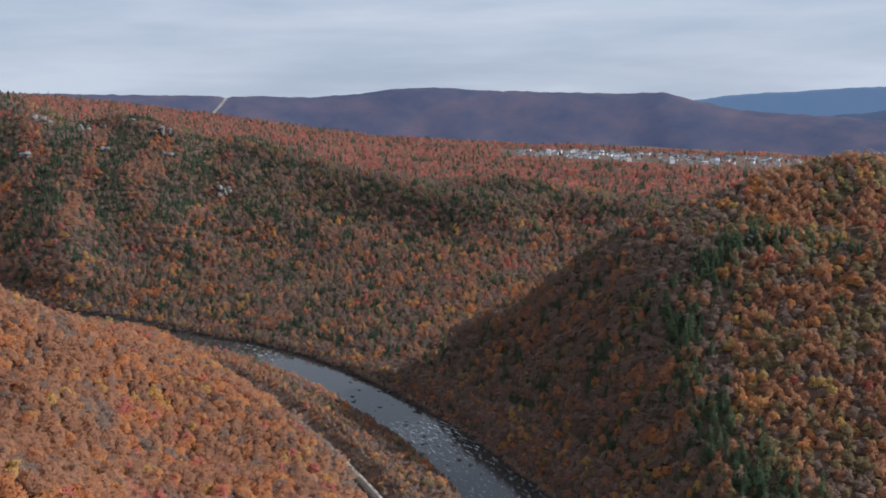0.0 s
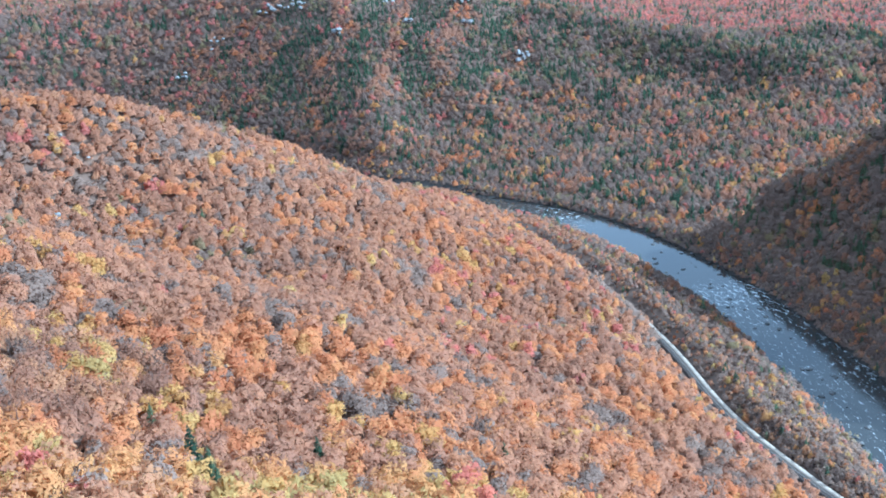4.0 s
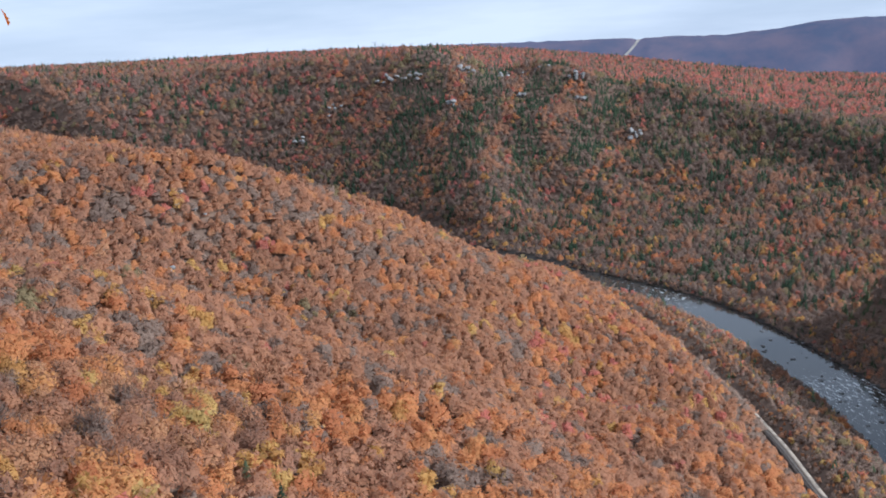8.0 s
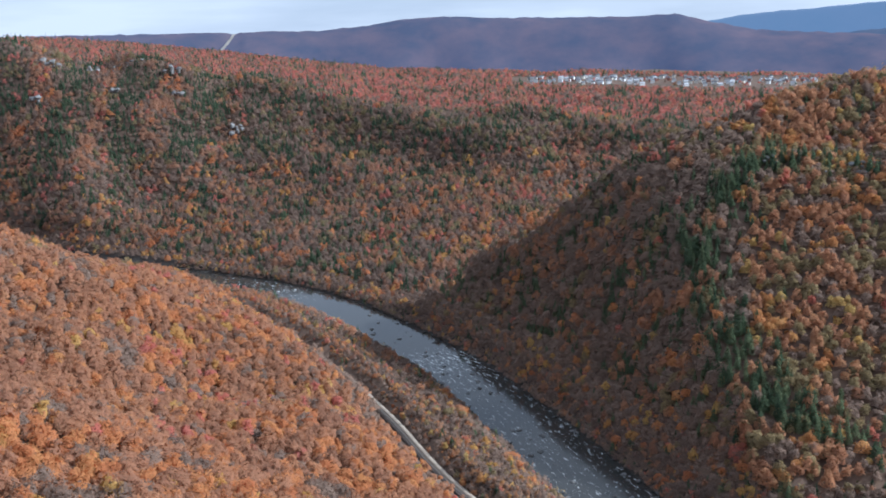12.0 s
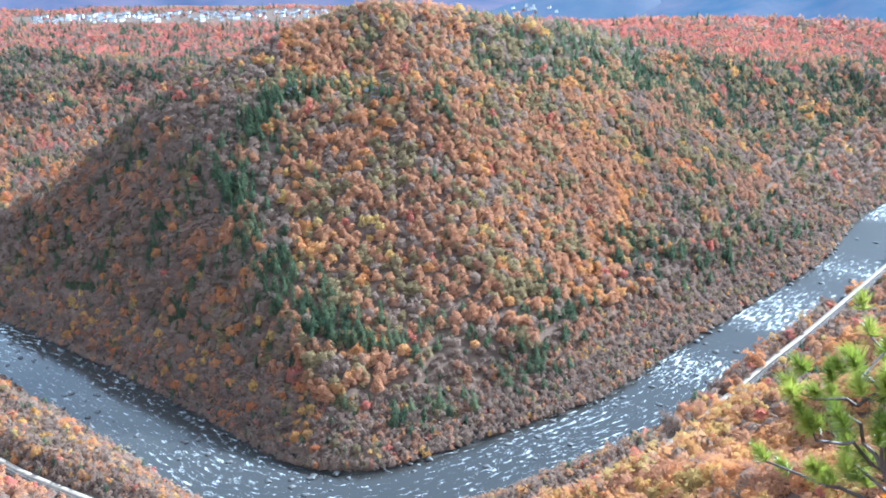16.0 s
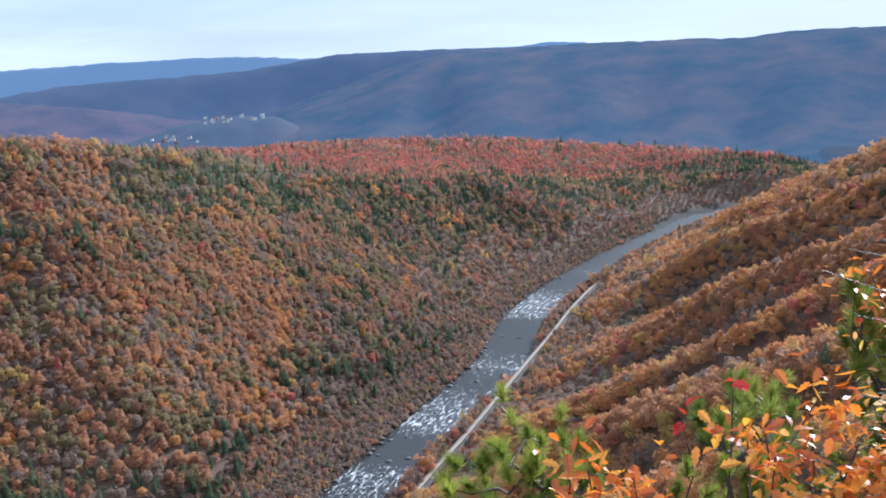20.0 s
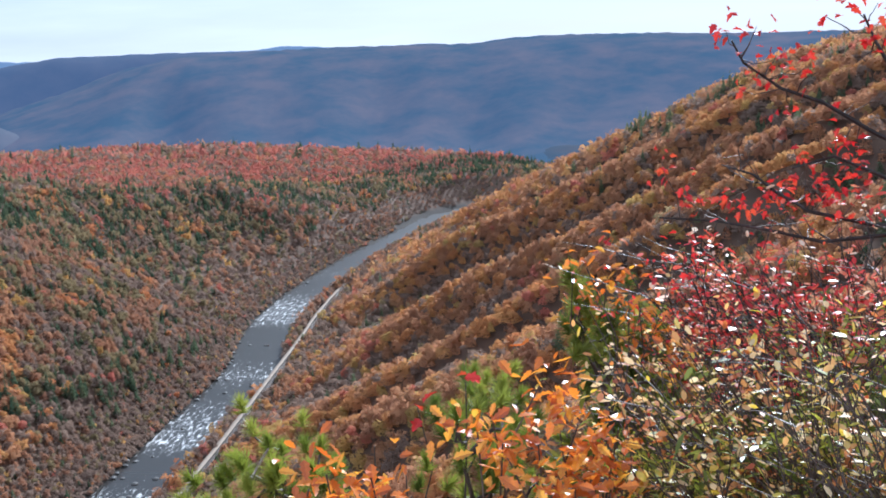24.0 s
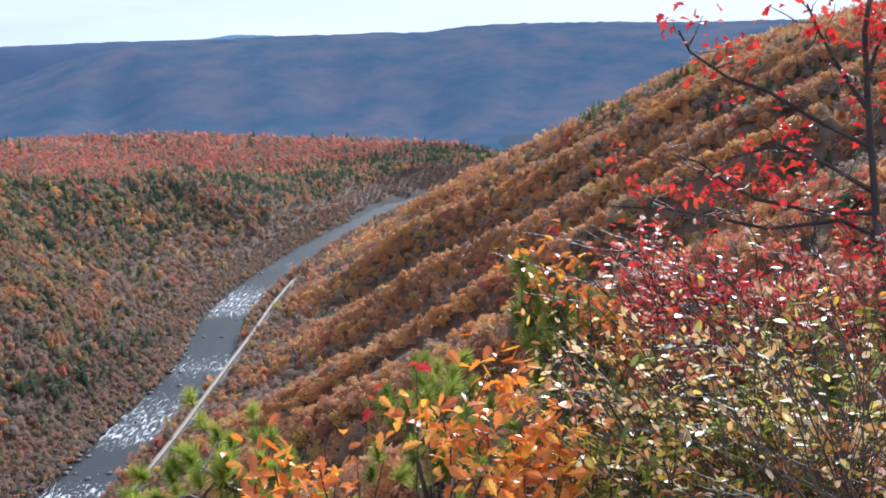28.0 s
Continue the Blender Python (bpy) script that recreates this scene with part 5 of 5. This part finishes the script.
# an oak beside the overlook, its stem kept outside the camera's view, with one bough reaching into it
r9 = np.random.default_rng(66)
oak = tagged(new("oak_sapling"), "young oak with dark curling twigs and last brown leaves", "sapling", "leafy saplings at the overlook")
foot = spot(66, -38, 2.8)
foot.z = ground_at(foot) - 0.02
line = [foot] + [spot(a, e, 2.8) for a, e in ((65, -18), (62.5, -2), (58, 6), (53.5, 9))]
bm = bmesh.new()
tube(bm, line, 0.02, 0.009, 7)
part("stem", bm, DARKBARK, oak)
for ends in (((50, 8.2), (47.2, 5.2), (45.4, 3.9), (44.2, 4.1), (43.6, 4.9)), ((50.5, 7.4), (48.2, 4.6), (46.6, 2.9), (45.2, 3.0), (44.4, 3.7)), ((49.5, 8.6), (46.6, 6.5), (44.8, 5.6), (43.9, 5.9)), ((48.5, 6.4), (46.8, 4.6), (46.0, 4.9), (45.2, 5.6))):
    pts = [line[-1]] + [spot(a, e, 2.8) for a, e in ends]
    bm = bmesh.new()
    tube(bm, pts, 0.0075, 0.003, 5)
    part("twig", bm, DARKBARK, oak)
    for _ in range(2):
        m = Matrix.Translation(pts[-1] + Vector(r9.normal(0, 0.012, 3))) @ pose(0, 0, 0, r9.uniform(-70, 0), r9.uniform(-40, 40), r9.uniform(0, 360)) @ Matrix.Diagonal((0.045, 0.045, 0.045, 1))
        part("leaf", OAKS[int(r9.integers(3))], None, oak, m=m)


# red maple sapling
r8 = np.random.default_rng(71)
maple = tagged(new("maple_sapling"), "young maple with dark branches and sparse scarlet leaves", "maple", "leafy saplings at the overlook")
D = 4.6
foot = spot(-88.6, -24, D)
foot.z = ground_at(foot)
trunk = [foot] + [spot(a, e, D) for a, e in ((-88.1, -13.8), (-87.6, -11.8), (-87.2, -8.3), (-86.8, -4.5), (-86.6, -1.9), (-86.9, 0.6), (-87.6, 3))]
bm = bmesh.new()
tube(bm, trunk, 0.019, 0.008, 8)
part("trunk", bm, DARKBARK, maple)
BOUGHS = (((-87.2, -7.8), (-84.5, -6.4), (-82.0, -4.8), (-79.9, -4.0), (-78.0, -2.6), (-77.4, -1.4)), ((-87.6, -11.0), (-84.7, -11.0), (-81.5, -10.4), (-79.7, -9.4), (-78.5, -8.5), (-76.9, -8.0)),
         ((-87.8, -12.2), (-85.8, -11.4), (-82.1, -11.9), (-79.1, -11.3), (-76.6, -10.9), (-73.6, -10.7)), ((-87.0, -6.0), (-85.6, -3.9), (-84.4, -1.8), (-83.8, -0.4)), ((-86.8, -4.5), (-87.2, -2.8), (-87.8, -1.4)),
         ((-87.4, -10.0), (-85.0, -8.6), (-82.6, -7.6), (-80.5, -8.2)))
twigs = []
for limb in BOUGHS:
    k0 = r8.uniform(-0.06, 0.06)
    pts = [spot(a, e, D + k0 * i) for i, (a, e) in enumerate(limb)]
    bm = bmesh.new()
    tube(bm, pts, 0.012, 0.004, 6)
    b0 = part("branch", bm, DARKBARK, maple)
    for i in range(1, len(pts)):
        for _ in range(4):
            a = pts[i - 1].lerp(pts[i], r8.uniform())
            b = a + Vector(r8.normal(0, 0.10, 3)) + Vector((0, 0, r8.uniform(-0.02, 0.10)))
            bm = bmesh.new()
            tube(bm, bent(r8, a, b, 3, 0.08), 0.0035, 0.0015, 4)
            part("twig", bm, TWIG, b0)
            twigs.append(b)
for p in twigs:
    for _ in range(int(r8.choice([0, 2, 6, 12, 18], p=[0.3, 0.2, 0.2, 0.2, 0.1]))):
        at = p + Vector(r8.normal(0, 0.038, 3))
        m = Matrix.Translation(at) @ pose(0, 0, 0, r8.uniform(-70, 40), r8.uniform(-50, 50), r8.uniform(0, 360)) @ Matrix.Diagonal([0.04 * r8.uniform(0.6, 1.25)] * 3 + [1])
        part("leaf", MAPLES[int(r8.integers(2))], None, maple, m=m)


def shrub(name, label, roots, tips, count, mat, size, seed, bare=0, narrow=1.0, leaves=(4, 8), each=3, bark=None):
    """A many-stemmed bush: its stems and outer twigs parts, its small leaves one foliage mesh."""
    r = np.random.default_rng(seed)
    ob = tagged(new(name), label, "shrub", "shrubs at the overlook")
    lv, tn, made = [], [], 0
    rest = bmesh.new()
    for _ in range(count):
        a, e, d = (r.uniform(*v) for v in roots)
        root = spot(a, e, d)
        root.z = min(root.z, ground_at(root) + 0.02)
        p = spot(*(r.uniform(*v) for v in tips))
        pts = bent(r, root, p, 6, 0.06)
        bm = bmesh.new()
        tube(bm, pts, 0.0045, 0.0016, 4)
        part("stem", bm, bark or TWIG, ob)
        for i in range(2, 6):
            for _ in range(each):
                a0 = pts[i].lerp(pts[i + 1], r.uniform()) if i < 6 else pts[-1]
                w = (pts[i + 1] - pts[i]).normalized() * 0.15 + Vector(r.normal(0, 0.09, 3))
                b0 = a0 + w
                made += 1
                bm = bmesh.new() if made <= 240 else rest
                tube(bm, [a0, a0.lerp(b0, 0.5) + Vector(r.normal(0, 0.01, 3)), b0], 0.0022, 0.001, 3)
                if made <= 240:
                    part("twig", bm, bark or TWIG, ob)
                for _ in range(0 if r.uniform() < bare else int(r.integers(*leaves))):
                    c = np.array(a0.lerp(b0, r.uniform(0.2, 1.05))) + r.normal(0, 0.014, 3)
                    nv = np.array([0, 0, 1.0]) + r.normal(0, 0.5, 3)
                    nv /= np.linalg.norm(nv)
                    t = np.cross(nv, r.normal(size=3))
                    t /= np.linalg.norm(t)
                    s = size * r.uniform(0.6, 1.3)
                    b = np.cross(nv, t) * narrow * r.uniform(0.8, 1.15)
                    lv.append([c - t * s, c - t * s * 0.4 + b * s * 0.42 + nv * s * 0.12, c + t * s * 0.45 + b * s * 0.38 + nv * s * 0.12, c + t * s, c + t * s * 0.45 - b * s * 0.38 + nv * s * 0.12, c - t * s * 0.4 - b * s * 0.42 + nv * s * 0.12])
                    tn.append(r.uniform(0, 1))
    if made > 240:
        part("twig_tangle", rest, bark or TWIG, ob)["kind"] = "stuff"
    else:
        rest.free()
    v = np.array(lv).reshape(-1, 3)
    f = link_mesh("foliage", v, np.arange(len(v)).reshape(-1, 6), NEAR[mat], ob)
    put_attr(f, "tint", np.repeat(tn, 6))
    f["kind"] = "stuff"
    return ob


shrub("blueberry_shrub", "leafy shrub with small bright red autumn leaves", ((-97, -85), (-24, -20), (3.9, 4.4)), ((-89, -71.5), (-17.5, -11.6), (3.6, 4.5)), 125, "berry", 0.0165, 81, 0.25, leaves=(5, 10), bark=DARKBARK)
shrub("azalea_shrub", "dense shrub with pale shiny yellowing leaves and grey twigs", ((-99, -84), (-32, -27), (2.9, 3.3)), ((-89.5, -71), (-26, -16.6), (2.6, 3.5)), 105, "pale", 0.0165, 82, 0.25, leaves=(4, 9))
shrub("azalea_shrub", "thinner shrub of tangled grey twigs with few pale leaves", ((-100, -90), (-34, -28), (2.5, 2.9)), ((-90, -80), (-26, -17.5), (2.3, 2.9)), 40, "pale", 0.014, 83, 0.55, leaves=(3, 7))
shrub("laurel_shrub", "low evergreen shrub with narrow glossy green leaves", ((-88, -74), (-36, -31), (2.7, 3.0)), ((-90, -70), (-29.5, -21.5), (2.7, 3.3)), 100, "laurel", 0.025, 84, 0.0, 0.5, (6, 11))
shrub("laurel_shrub", "taller dark evergreen shrub behind the pale twigs", ((-92, -84), (-32, -27), (3.6, 3.9)), ((-92, -80), (-24, -16.5), (3.6, 4.0)), 60, "laurel", 0.026, 85, 0.0, 0.5, (6, 11))

# ---- trees that stand nearest, one by one ----
def single_tree(kind, at, size, turn, label):
    words = {"rust_oak": "oak_tree", "orange_maple": "maple_tree", "yellow_birch": "birch_tree", "red_maple": "red_maple_tree", "bare_tree": "bare_tree", "pine": "pine_tree", "olive_oak": "oak_tree"}
    key = (kind, int(turn) % 3)
    if key not in SINGLE:
        r = np.random.default_rng(len(kind) * 13 + key[1])
        wide, tall = r.uniform(4.3, 5.2), r.uniform(9.6, 11)
        if kind == "pine":
            t = pine_cards(r, 420, 3.3, 18)
        elif kind == "bare_tree":
            t = np.concatenate([bough_mass(r, 12, 4, wide * 0.8, tall * 0.2, tall * 0.66), bare_cards(r, 420, wide, tall), crown_cards(r, 300, 0.7, 12, wide, tall * 0.5, tall * 0.62)])
        else:
            t = np.concatenate([bough_mass(r, 12, 4, wide * 0.9, tall * 0.2, tall * 0.7), crown_cards(r, 560, 0.85, 16, wide, tall * 0.5, tall * 0.62)])
        v = t[..., :3].reshape(-1, 3)
        tmp = link_mesh("crown", v, np.arange(len(v)).reshape(-1, 3), SINGLE_MAT[kind], smooth=True)
        me = tmp.data
        put_normals(me, t[..., 3:].reshape(-1, 3))
        bpy.data.objects.remove(tmp)
        bm = bmesh.new()
        tube(bm, bent(r, (0, 0, -1), (0.3, 0.2, 9.5 if kind != "pine" else 16.5), 5, 0.02), 0.24, 0.07, 6)
        for _ in range(5 if kind != "pine" else 0):
            a = r.uniform(0, 6.28)
            tube(bm, bent(r, (0.1, 0.1, r.uniform(4, 8)), (2.4 * math.cos(a), 2.4 * math.sin(a), r.uniform(7.5, 9.5)), 3, 0.05), 0.09, 0.03, 4)
        tm = bpy.data.meshes.new("trunk")
        bm.to_mesh(tm)
        bm.free()
        tm.materials.append(BARK)
        SINGLE[key] = (me, tm)
    ob = tagged(new(words[kind]), label, "tree", "trees on the near slope")
    ob.matrix_basis = pose(*at, 0, 0, turn) @ Matrix.Diagonal((size, size, size, 1))
    part("trunk", SINGLE[key][1], None, ob)
    part("crown", SINGLE[key][0], None, ob)


for xyz, q, s, tn in NEAREST:
    single_tree(KINDS[q], xyz, s, tn * 360, SINGLE_WORDS[KINDS[q]])
